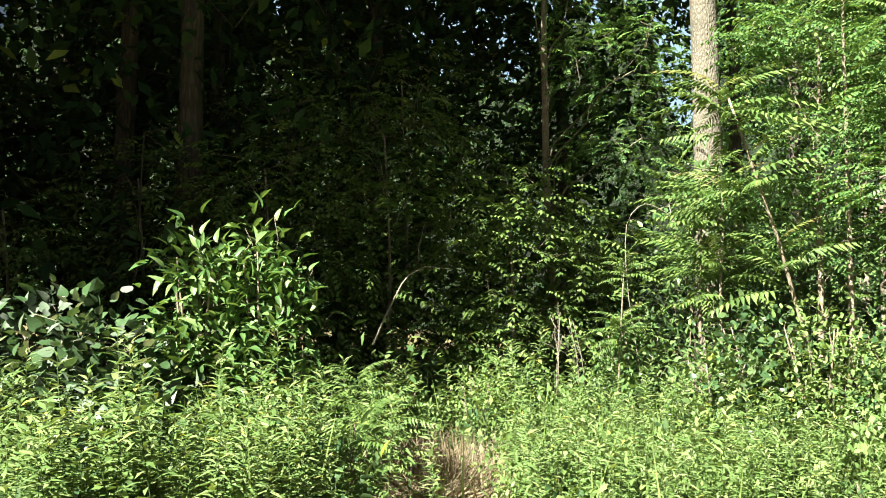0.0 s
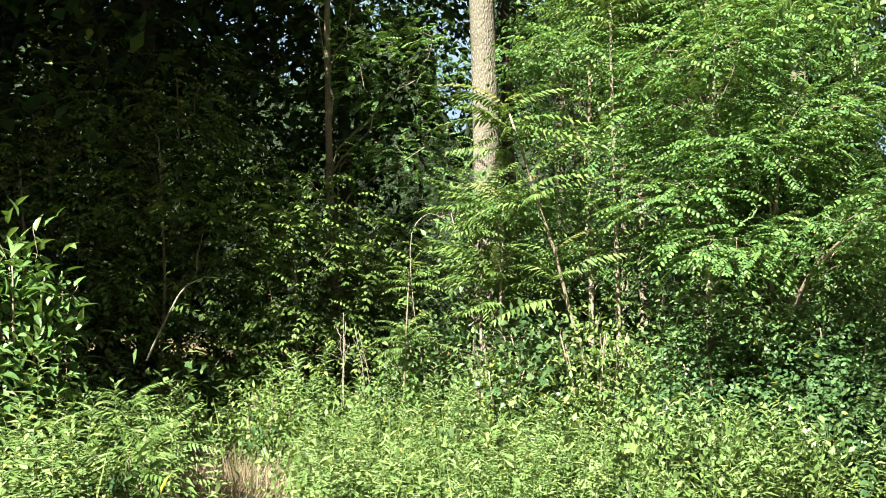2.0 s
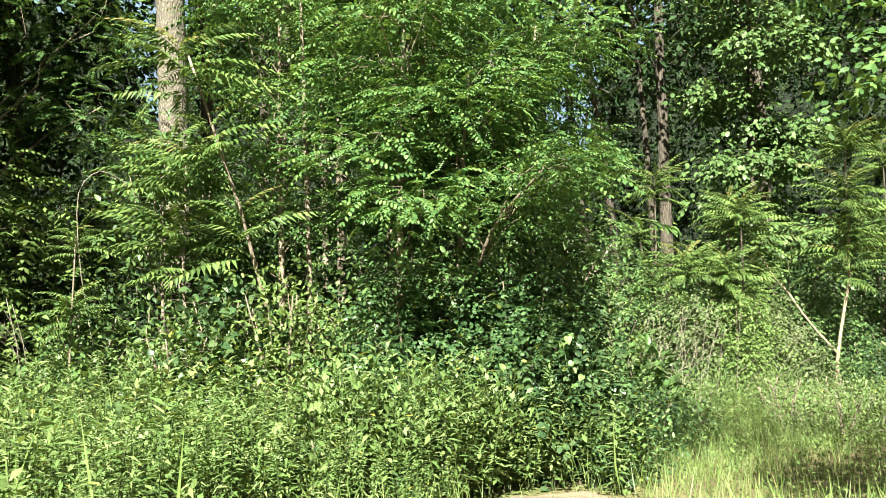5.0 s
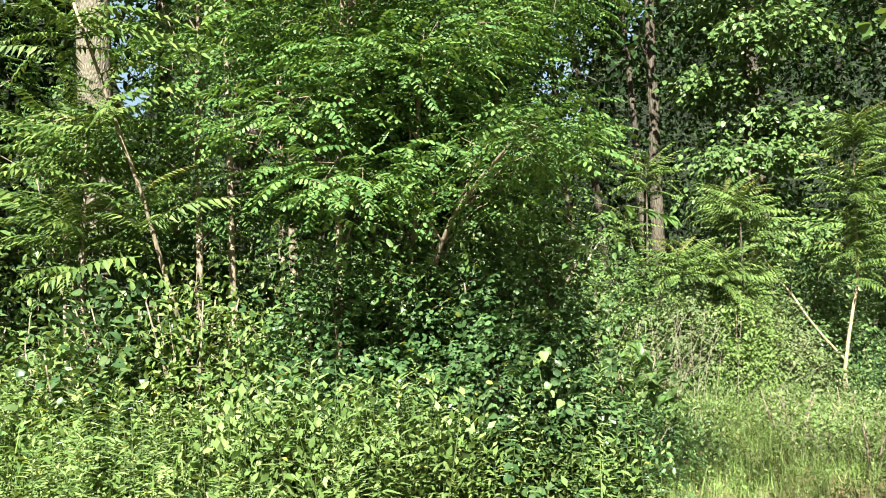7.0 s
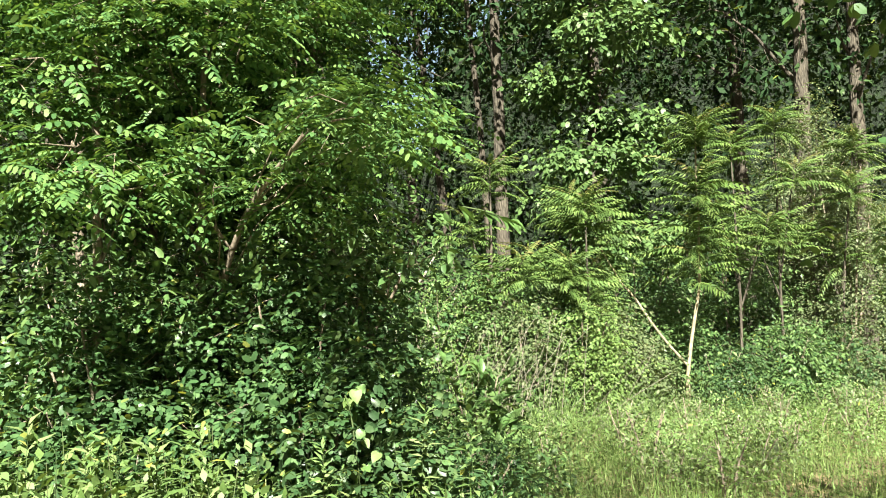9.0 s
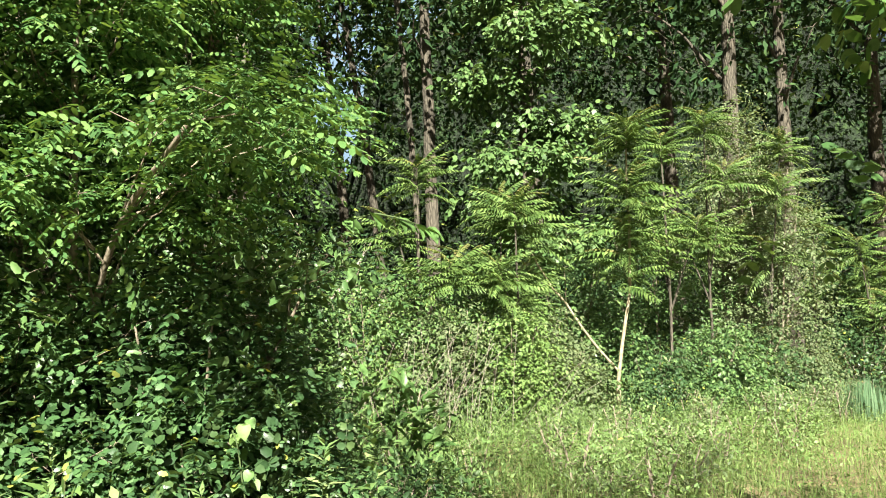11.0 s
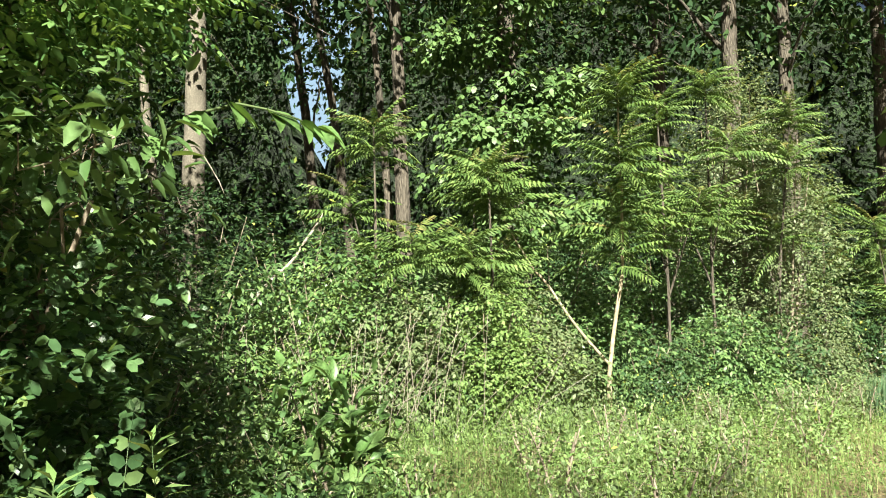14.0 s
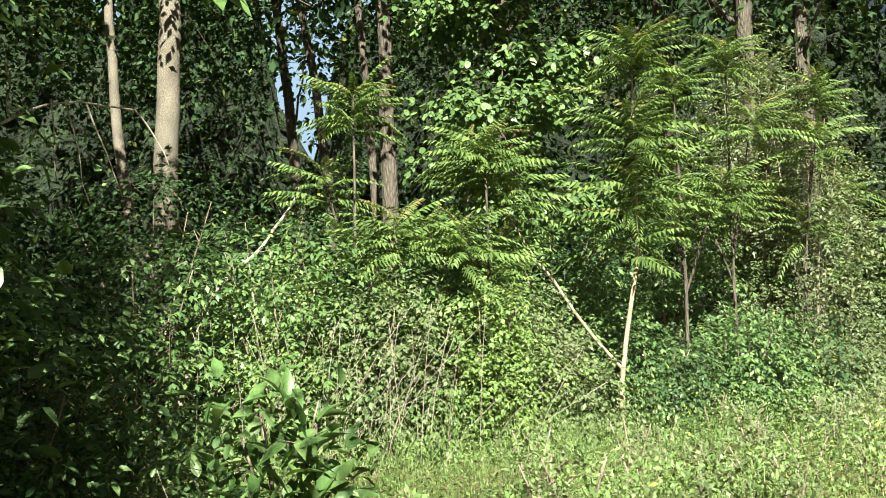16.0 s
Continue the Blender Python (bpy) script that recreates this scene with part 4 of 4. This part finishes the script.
def stand(name, label, category, kinds, spots, mats, lo=0.75, hi=1.1, tall=None):
    """A stand of many plants as one stuff, its stems and its leaves."""
    for which, mat in enumerate(mats):
        geo = []
        for k, kind in enumerate(kinds):
            sel = np.array(spots[k::len(kinds)])
            if not len(sel):
                continue
            n = len(sel)
            gg = np.random.default_rng(k + 5)
            a = gg.uniform(0, 6.28, n)
            up = np.stack([gg.normal(0, 0.08, n), gg.normal(0, 0.08, n), np.ones(n)], 1)
            way = np.stack([np.cos(a), np.sin(a), 0 * a], 1)
            pos = np.stack([sel[:, 0], sel[:, 1], ground_z(sel[:, 0], sel[:, 1]) - 0.02], 1)
            geo.append(place(kind[which], pos, way - up * (way * up).sum(1, keepdims=True), up, gg.uniform(lo, hi, n) * (tall or weed_height)(sel[:, 0], sel[:, 1])))
        tagged(solid(name if which else name + "_stems", join(geo), mat), label, category, kind="stuff")


stand("goldenrod_stand", "dense stand of green goldenrod in the sun", "weeds", [goldenrod_plant(h, rng, SLIM) for h in (0.8, 0.95, 1.05, 1.15, 1.25, 0.9)], strewn(760, -3.4, 7.5, 3.2, 8.5, weed_bed), (M_STEM, M_GOLDENROD))


def bushy_plant(h, g, n, size, template):
    """A branched herb: a short stem and leaves all through a loose dome."""
    s = np.linspace(0, 1, 3)
    stem = tube(np.stack([0 * s, 0 * s, h * s], 1), 0.004 * (1.3 - s), 3)
    p = unit(g.normal(size=(n, 3))) * g.random((n, 1)) ** 0.5 * np.array([0.24, 0.24, 0.42 * h]) + np.array([0, 0, 0.58 * h])
    way = unit(p - np.array([0, 0, 0.3 * h])) + g.normal(0, 0.5, (n, 3))
    up = np.stack([g.normal(0, 0.5, n), g.normal(0, 0.5, n), np.ones(n)], 1)
    return stem, place(template, p, way, up, size * g.uniform(0.6, 1.2, n))


BUSHY = [bushy_plant(h, rng, 85, 0.06, DIAMOND) for h in (0.7, 0.85, 0.95)]
BROAD = [bushy_plant(h, rng, 40, 0.10, OVATE) for h in (0.7, 0.9)]
stand("bushy_weeds", "fine-leaved bushy weeds in full sun", "weeds", BUSHY, strewn(420, 1.6, 8.2, 3.2, 8.6, weed_bed), (M_STEM, M_HERB))
stand("broad_weeds", "broad-leaved weeds in the stand", "weeds", BROAD, strewn(140, -3, 8.2, 3.2, 8.6, weed_bed), (M_STEM, M_VINE))
def front_strip(x, y):
    return not bare(x, y) and y > 3.9 and x + 0.55 * y < 9.0 and math.hypot(x, y) > 6.2


def even_height(x, y):
    return 1.05 + 0.15 * np.sin(3.1 * np.asarray(x) + 2.3 * np.asarray(y))


stand("front_goldenrod", "sunlit goldenrod and herbs before rose bushes", "weeds", [goldenrod_plant(h, under, SLIM) for h in (0.8, 0.95, 0.7)], strewn(130, 5.0, 6.9, 3.8, 5.4, front_strip), (M_STEM, M_GOLDENROD), tall=even_height)
stand("front_herbs", "fine bushy herbs before rose bushes", "weeds", BUSHY, strewn(110, 5.0, 6.9, 3.8, 5.4, front_strip), (M_STEM, M_HERB), tall=even_height)


def clearing_height(x, y):
    return 0.62 + 0.18 * np.sin(1.7 * x) * np.cos(2.3 * y) + 0.02 * (np.asarray(x) - 12) + 0.11 * (np.asarray(y) - 3)


def clearing(x, y):
    return y > 3.4 - 0.22 * (x - 8) and y < 6.8 and (x > 9.6 or y < 4.2)


stand("clearing_weeds", "light green leafy weeds over the clearing", "weeds", [bushy_plant(h, rng, 70, 0.06, SLIM) for h in (0.6, 0.75, 0.9)], strewn(950, 8.6, 22, -1.5, 6.8, clearing), (M_STEM, M_HERB), tall=clearing_height)
# bluish tuft of tall grass at the clearing's edge
e = thing("grass_clump", (20.3, 0.45, on_ground(20.3, 0.45)), "bluish green tuft of tall arching grass", "grass")
a = rng.uniform(0, 6.28, 420)
r = rng.random(420) ** 0.5 * 0.45
tagged(solid("tuft", place(GRASS, np.stack([r * np.cos(a), r * np.sin(a), 0 * a], 1), np.stack([0.35 * np.cos(a), 0.35 * np.sin(a), 1 + 0 * a], 1), np.stack([np.cos(a), np.sin(a), 0.2 + 0 * a], 1), rng.uniform(0.4, 0.8, 420)), M_TUFT, e), kind="stuff")
# white daisy-like flowers among the weeds
for fx, fy in strewn(26, 4.0, 8.0, 4.5, 7.0, lambda x, y: True):
    fz = on_ground(fx, fy)
    fh = rng.uniform(0.75, 1.05)
    e = thing("fleabane", (fx, fy, fz), "small white daisy-like flower on a thin stem", "flower", "white flowers")
    solid("stem", tube([(0, 0, 0), (0.02, 0, fh * 0.5), (0, 0, fh)], [0.003, 0.002, 0.002], 3), M_STEM, e)
    a = np.arange(12) * 0.5236
    solid("petals", place(DIAMOND, np.tile([[0, 0, fh]], (12, 1)), np.stack([np.cos(a), np.sin(a), 0.2 + 0 * a], 1), np.tile([[0.2, -0.4, 1]], (12, 1)), np.full(12, 0.016)), M_PETAL, e)


# ---- grass and herbs ----
def grass_field(name, label, count, x0, x1, y0, y1, test, height, mat, tilt=0.35):
    p = np.array(strewn(count, x0, x1, y0, y1, test))
    n = len(p)
    pos = np.stack([p[:, 0], p[:, 1], ground_z(p[:, 0], p[:, 1]) - 0.01], 1)
    a = rng.uniform(0, 6.28, n)
    way = np.stack([np.cos(a) * tilt * rng.random(n), np.sin(a) * tilt * rng.random(n), np.ones(n)], 1)
    up = np.stack([np.cos(a), np.sin(a), 0.2 + 0 * a], 1)
    tagged(solid(name, place(GRASS, pos, way, up, height * rng.uniform(0.4, 1.2, n)), mat), label, "grass", kind="stuff")


grass_field("grass", "fresh green grass and seedlings on the verge", 34000, 3, 24, -3, 7.5, lambda x, y: not bare(x, y) and (y < 4.4 + 0.1 * max(0, x - 8) or x > 9), 0.30, M_GRASS, 1.5)
# worn patch of pale sandy soil
def soil_sheet():
    n, rings = 40, 9
    a = np.linspace(0, 2 * math.pi, n, endpoint=False)
    v = [np.array([[BARE[0], BARE[1], float(ground_z(*BARE)) + 0.03]])]
    for k in range(1, rings + 1):
        s = k / rings * (1.12 + 0.12 * np.sin(3 * a + 1) + 0.08 * np.sin(7 * a))
        x, y = BARE[0] + 0.75 * s * np.cos(a), BARE[1] + 0.6 * s * np.sin(a)
        v.append(np.stack([x, y, ground_z(x, y) + 0.034 * (1 - (k / rings) ** 3) - 0.004 + rng.normal(0, 0.003, n)], 1))
    f = [(0, 1 + i, 1 + (i + 1) % n) for i in range(n)]
    for k in range(rings - 1):
        for i in range(n):
            p, q = 1 + k * n + i, 1 + k * n + (i + 1) % n
            f += [(p, p + n, q), (q, p + n, q + n)]
    return np.concatenate(v), np.array(f)


tagged(solid("soil_patch", soil_sheet(), M_SAND), "worn patch of pale dry sandy soil", "soil", kind="structure")
grass_field("grass", "fresh green grass at the clearing's near edge", 6000, 7.5, 14, 0.5, 4.6, lambda x, y: y > 3.0 - 0.2 * (x - 8), 0.22, M_GRASS, 1.5)
grass_field("tall_grass", "tall grass among the weeds", 1000, -3, 9, 3.0, 8.0, lambda x, y: weed_bed(x, y), 0.75, M_GRASS, 0.6)
grass_field("dry_thatch", "matted dry brown grass", 9000, 1.2, 3.0, 5.6, 8.0, lambda x, y: ((x - 2.3) / 0.6) ** 2 + ((y - 7.0) / 0.9) ** 2 < 1, 0.46, M_DRY, 6.5)
grass_field("dry_stubble", "short pale dry grass on the track", 9000, -2, 9, 0.5, 5.0, lambda x, y: not bare(x, y), 0.12, M_DRY, 2.0)


def herb_carpet(name, label, count, x0, x1, y0, y1, test, height, size, mat, templates):
    p = np.array(strewn(count, x0, x1, y0, y1, test))
    n = len(p)
    hump = 0.55 + 0.35 * np.sin(p[:, 0] * 2.1 + 1) * np.cos(p[:, 1] * 2.7) + 0.25 * np.sin(p[:, 0] * 5.1 + p[:, 1] * 3.3) + 0.3 * rng.random(n) ** 3
    pos = np.stack([p[:, 0], p[:, 1], ground_z(p[:, 0], p[:, 1]) + height * hump * rng.random(n)], 1)
    tagged(solid(name, foliage(pos, np.array([x0, y0, -3.0]), 1, 0.02, templates, size, droop=-0.1, outward=0.1, flat=1.4, level=0.6), mat), label, "herbs", kind="stuff")


herb_carpet("low_herbs", "low leafy herbs covering the clearing", 90000, 7.3, 25, -2.0, 8.8, lambda x, y: y > 3.2 - 0.2 * x, 0.48, 0.045, M_HERB, [SLIM, DIAMOND])
herb_carpet("thicket_undergrowth", "leafy undergrowth below the thicket", 38000, 12.5, 27, 1.5, 12, lambda x, y: y > 7.4 - 0.62 * (x - 13.5), 0.8, 0.062, M_HERB, [DIAMOND, SLIM])
herb_carpet("undergrowth", "dark undergrowth on the woodland floor", 20000, -7, 10, 7.8, 14, lambda x, y: True, 1.15, 0.13, M_SHRUB, [DIAMOND])
herb_carpet("verge_herbs", "mixed leafy weeds between the goldenrod", 30000, -3, 8.5, 3.2, 8.6, lambda x, y: weed_bed(x, y), 0.95, 0.075, M_HERB, [DIAMOND])


# ---- more of the sunny edge ----
ailanthus(1.5, 6.35, "low feather-leaved seedling beside dry grass", [([(0, 0, 0), (0.05, 0, 0.4), (0.08, 0, 0.8)], 0.014, 0.006)], [((0.08, 0, 0.95), 12, 0.6), ((0.3, -0.1, 0.75), 8, 0.5)], bark=M_TWIG)
for x, y, h in ((1.45, 5.7, 0.75), (1.25, 5.3, 0.7)):
    ailanthus(x, y, "low feather-leaved seedling beside dry grass", [([(0, 0, 0), (0.03, 0, h * 0.5), (0.05, 0, h)], 0.012, 0.005)], [((0.05, 0, h), 9, 0.5), ((0.1, -0.1, h * 0.75), 6, 0.5)], bark=M_TWIG, g=under)
ailanthus(5.75, 7.5, "feather-leaved sapling at the wood's edge", [([(0, 0, 0), (-0.05, 0, 1.5), (0, 0, 2.9)], 0.025, 0.01)], [((0, 0, 3.0), 18, 1.0), ((0, 0, 2.3), 14, 1.0)], tip=True, bark=M_TWIG)
shrub(6.5, 8.7, "tall sunny thicket before the grey trunk", 0.9, 3.3, 150, [OVATE], 0.11, 6, 0.16, M_SHRUB, "thicket shrubs", low=0.5)
shrub(7.6, 8.5, "tall sunny thicket before the grey trunk", 1.0, 3.0, 150, [OVATE], 0.11, 6, 0.16, M_SHRUB, "thicket shrubs", low=0.5)
ailanthus(6.0, 8.2, "feather-leaved sapling at the wood's edge", [([(0, 0, 0), (-0.05, 0, 1.5), (0, 0, 3.0)], 0.025, 0.01)], [((0, 0, 3.1), 18, 1.0), ((0, 0, 2.4), 14, 1.0)], bark=M_TWIG)
for x, y, w, h in ((2.35, 8.1, 0.45, 0.8), (3.1, 7.9, 0.4, 0.85), (3.4, 8.2, 0.45, 0.9)):
    shrub(x, y, "sunny leafy weed clump behind matted dry grass", w, h, 60, [LANCEOLATE], 0.07, 6, 0.09, M_HERB, "weed clumps", low=0.45, name="weed_clump", category="weed", g=under)
for x, y, vh in ((5.05, 4.95, 0.6), (5.2, 6.2, 0.75)):
    shrub(x, y, "low vine patch with yellow leaves", 0.45, vh, 26, [HEART], 0.12, 4, 0.12, M_YELLOW, low=0.5, name="vine_patch", category="vine", canes=3)
shrub(11.15, 5.15, "broad-leaved weed with large pointed leaves", 0.5, 1.2, 34, [LANCEOLATE], 0.19, 4, 0.1, M_WEED, low=0.55, name="weed_clump", category="weed")
shrub(11.0, 6.7, "leafy shaded undergrowth shrub", 0.9, 1.3, 150, [OVATE], 0.075, 6, 0.13, M_SHRUB, low=0.5)
shrub(9.9, 5.9, "leafy shaded undergrowth shrub", 0.9, 1.35, 160, [OVATE], 0.07, 6, 0.13, M_SHRUB, low=0.5)
# dark rose leaf colour; on the bramble nearest the track it stands for shadow
for x, y, w, h in ((8.3, 4.75, 0.65, 0.85), (8.9, 5.4, 0.75, 1.1), (9.0, 4.2, 0.5, 0.6), (7.4, 3.75, 0.45, 0.7)):
    shrub(x, y, "low shaded bramble with small leaves", w, h, 130, [OVATE], 0.055, 6, 0.11, M_ROSE, "brambles in the shade", low=0.45)

# leafy herb clumps that roll over the clearing
for k in range(30):
    s = (k * 0.618) % 1.0
    x = 10.5 + 10.5 * (k / 30) + rng.normal(0, 0.25)
    y = 3.7 - 0.24 * (x - 10.5) + 2.6 * (s - 0.4) * (1 - 0.02 * (x - 10.5))
    shrub(x, y, "low sunny herb clump in the clearing", rng.uniform(0.28, 0.5), rng.uniform(0.4, 0.75), 38, [DIAMOND], rng.uniform(0.04, 0.065), 7, 0.09, (M_HERB, M_GOLDENROD, M_PALE)[k % 3], "herb clumps", low=0.45, canes=3, name="herb_clump", category="herb")

# tree beside the track whose boughs hang into the way
# upper clumps hang out of view, some added only to shade bush and clearing
woody("tree", 6.8, -1.4, "locust tree with low shaded hanging feather leaves", "tree",
      [([(0, 0, 0), (0.1, 0.1, 2.0), (0, 0.3, 4.0), (-0.1, 0.4, 7.0)], 0.11, 0.04), ([(0.0, 0.3, 4.0), (-0.2, 2.4, 5.2), (-0.5, 5.0, 5.6)], 0.05, 0.02)],
      [((0.25, 2.6, 2.05), (0.12, 0.1, 0.13), 3), ((-1.0, 2.25, 2.75), (0.5, 0.4, 0.25), 60), ((-0.7, 1.6, 3.0), (0.7, 0.7, 0.35), 50), ((-1.45, 4.0, 4.2), (1.0, 0.9, 0.45), 55), ((-0.8, 1.2, 4.2), (1.4, 1.4, 0.7), 90), ((0, 0.3, 5.6), (1.6, 1.6, 1.0), 80), ((-0.5, 3.1, 4.0), (1.0, 0.7, 0.35), 60), ((-0.4, 3.2, 5.7), (1.3, 1.1, 0.6), 60)],
      F_HANGING, 0.26, 3, 0.15, M_LOCUST, M_TWIG, 12, 0.3, droop=0.3, every=2)


# ---- dead wood and single stems ----
def stick(name, label, category, points, r0, r1, mat, at=None, forks=()):
    """One bare stem or branch, with its forks; its foot is the thing's place."""
    p = np.asarray(points, float)
    foot = p[0].copy()
    e = thing(name, foot, label, category)
    s = np.linspace(0, 1, 3 * len(p) - 2)
    k = np.linspace(0, 1, len(p))
    q = np.stack([np.interp(s, k, p[:, i]) for i in range(3)], 1) - foot
    q[1:-1] = (q[:-2] + 2 * q[1:-1] + q[2:]) / 4
    q[1:-1] += rng.normal(0, r0 * 0.4, (len(q) - 2, 3))
    solid("stem", tube(q, r0 + (r1 - r0) * s, 6), mat, e)
    for f in forks:
        f = np.asarray(f, float) - foot
        solid("twig", tube(bent(f[0], f[-1], 0.03, 0.02, 5), np.linspace(r0 * 0.5, r1 * 0.7, 5), 4), mat, e)
    return e


stick("fallen_limb", "bleached bare limb leaning in the thicket", "branch", [(14.3, 8.3, -0.2), (14.55, 8.1, 0.95), (15.1, 8.05, 1.2), (15.7, 8.0, 1.65), (16.2, 7.95, 2.1)], 0.032, 0.014, M_DEAD)
stick("vine_hoop", "thin dry vine arching in a hoop", "vine", [(5.35, 8.2, -0.3), (5.05, 8.25, 1.5), (5.0, 8.2, 2.25), (5.25, 8.2, 2.47), (5.5, 8.15, 2.35), (5.62, 8.1, 2.2)], 0.004, 0.003, M_DEAD)
stick("dead_branch", "bare dead branch with drooping twigs", "branch", [(11.9, 9.0, -0.6), (11.9, 8.9, 1.2), (12.0, 8.5, 2.3), (12.4, 8.05, 2.65), (12.9, 7.6, 2.6)], 0.022, 0.007, M_DEAD,
      forks=[[(12.0, 8.5, 2.3), (12.5, 8.3, 1.7)], [(12.4, 8.05, 2.65), (12.3, 7.9, 1.9)], [(12.5, 8.0, 2.65), (12.7, 7.9, 1.7)], [(12.6, 7.85, 2.62), (12.95, 7.8, 1.85)], [(12.9, 7.6, 2.6), (13.1, 7.4, 2.1)], [(12.2, 8.3, 2.5), (11.9, 8.0, 2.9)]])
for x, y, h in ((4.3, 8.5, 1.25), (4.55, 8.45, 1.2), (4.42, 8.7, 1.35), (4.7, 8.6, 1.15)):
    stick("dead_stalk", "bare grey-brown dead weed stalk", "stalk", [(x, y, on_ground(x, y)), (x + 0.03, y, h * 0.5), (x + rng.normal(0, 0.12), y, h)], 0.005, 0.002, M_DEAD,
          forks=[[(x + 0.02, y, h * 0.6), (x + rng.normal(0, 0.25), y + 0.05, h * 0.95)], [(x + 0.02, y, h * 0.5), (x + rng.normal(0, 0.3), y - 0.05, h * 0.8)]])
stick("dead_stalk", "thin bare dead sapling with side twigs", "stalk", [(1.25, 6.9, 0), (1.27, 6.9, 0.9), (1.22, 6.9, 1.75)], 0.008, 0.003, M_TWIG,
      forks=[[(1.26, 6.9, 0.9), (1.5, 6.9, 1.3)], [(1.25, 6.9, 1.1), (1.0, 6.9, 1.4)], [(1.25, 6.9, 1.3), (1.33, 6.9, 1.7)]])
stick("dead_branch", "bare grey branch lying in dark shade", "branch", [(2.4, 9.0, 0.9), (2.75, 9.1, 1.6), (3.0, 9.1, 1.75), (3.4, 9.2, 1.72)], 0.012, 0.004, M_DEAD, forks=[[(2.85, 9.1, 1.65), (3.0, 9.1, 2.2)]])
# sheaf of dry stalks before the thicket
for k in range(64):
    x = 13.8 + rng.uniform(0, 1.0)
    y = 7.5 - (x - 13.8) * 1.9 + rng.normal(0, 0.35)
    lean = rng.normal(0.0, 0.45, 2) + np.array([0.15, -0.35])
    h = rng.uniform(0.8, 1.75)
    z = on_ground(x, y)
    stick("dry_stalk", "thin bleached dry weed stalk leaning", "stalk", [(x, y, z), (x + lean[0] * 0.4, y + lean[1] * 0.4, z + h * 0.55), (x + lean[0], y + lean[1], z + h)], 0.0036, 0.0018, M_DEAD)

# hanging vine shoot with pale heart-shaped leaves
vine = stick("vine_shoot", "hanging vine shoot with pale heart-shaped leaves", "vine", [(7.0, 4.15, 0.0), (6.85, 4.0, 0.6), (6.75, 3.9, 0.78), (6.7, 3.82, 0.55), (6.7, 3.8, 0.3)], 0.006, 0.003, M_STEM)
for k in range(14):
    q = np.array([(6.85, 4.0, 0.62), (6.75, 3.9, 0.76), (6.7, 3.82, 0.55), (6.7, 3.8, 0.38)])[k % 4] + rng.normal(0, 0.05, 3) - np.array(vine.location)
    solid("leaf", place(HEART, [q], [[rng.normal(-0.3, 0.5), rng.normal(-0.5, 0.4), -0.5]], [[-0.6, -0.4, 0.7]], [rng.uniform(0.05, 0.08)]), M_HERB if k % 3 else M_WEED, vine)
# upright pale shoot of the rose
shoot = stick("rose_shoot", "upright yellow-green rose shoot with small leaves", "shoot", [(7.15, 4.35, 0.2), (7.25, 4.4, 1.0), (7.3, 4.42, 1.62)], 0.007, 0.003, M_STEM)
for q in np.linspace(0.75, 1.6, 16):
    a = q * 40
    solid("leaf", place(F_ROSE[0], [(0.12, 0.06, q - 0.2)], [[math.cos(a), math.sin(a), 0.5]], [[0, 0, 1]], [0.12 * (2.2 - q)]), M_TIP, shoot)
# sprig that reaches into the way from the bushes
sprig = stick("leafy_shoot", "arching shoot with large bright translucent leaves", "shoot", [(8.6, 5.0, -0.55), (8.35, 4.75, 0.9), (8.2, 4.3, 1.72), (8.3, 3.9, 1.85), (8.44, 3.6, 1.72)], 0.011, 0.004, M_STEM)
o = np.array(sprig.location)
t = np.array([(8.2, 4.3, 1.72), (8.24, 4.1, 1.8), (8.3, 3.95, 1.84), (8.36, 3.8, 1.8), (8.4, 3.68, 1.75), (8.43, 3.62, 1.73)])
for i, q in enumerate(t):
    for side in (-1, 0.3, 1):
        w = np.array([[0.35 * side, -0.6, -0.25 - 0.3 * rng.random()]])
        solid("leaf", place(OVATE_FINE, [q - o], w, [[rng.normal(0, 0.4), rng.normal(0, 0.4), 1]], [rng.uniform(0.13, 0.19)]), M_WEED, sprig)
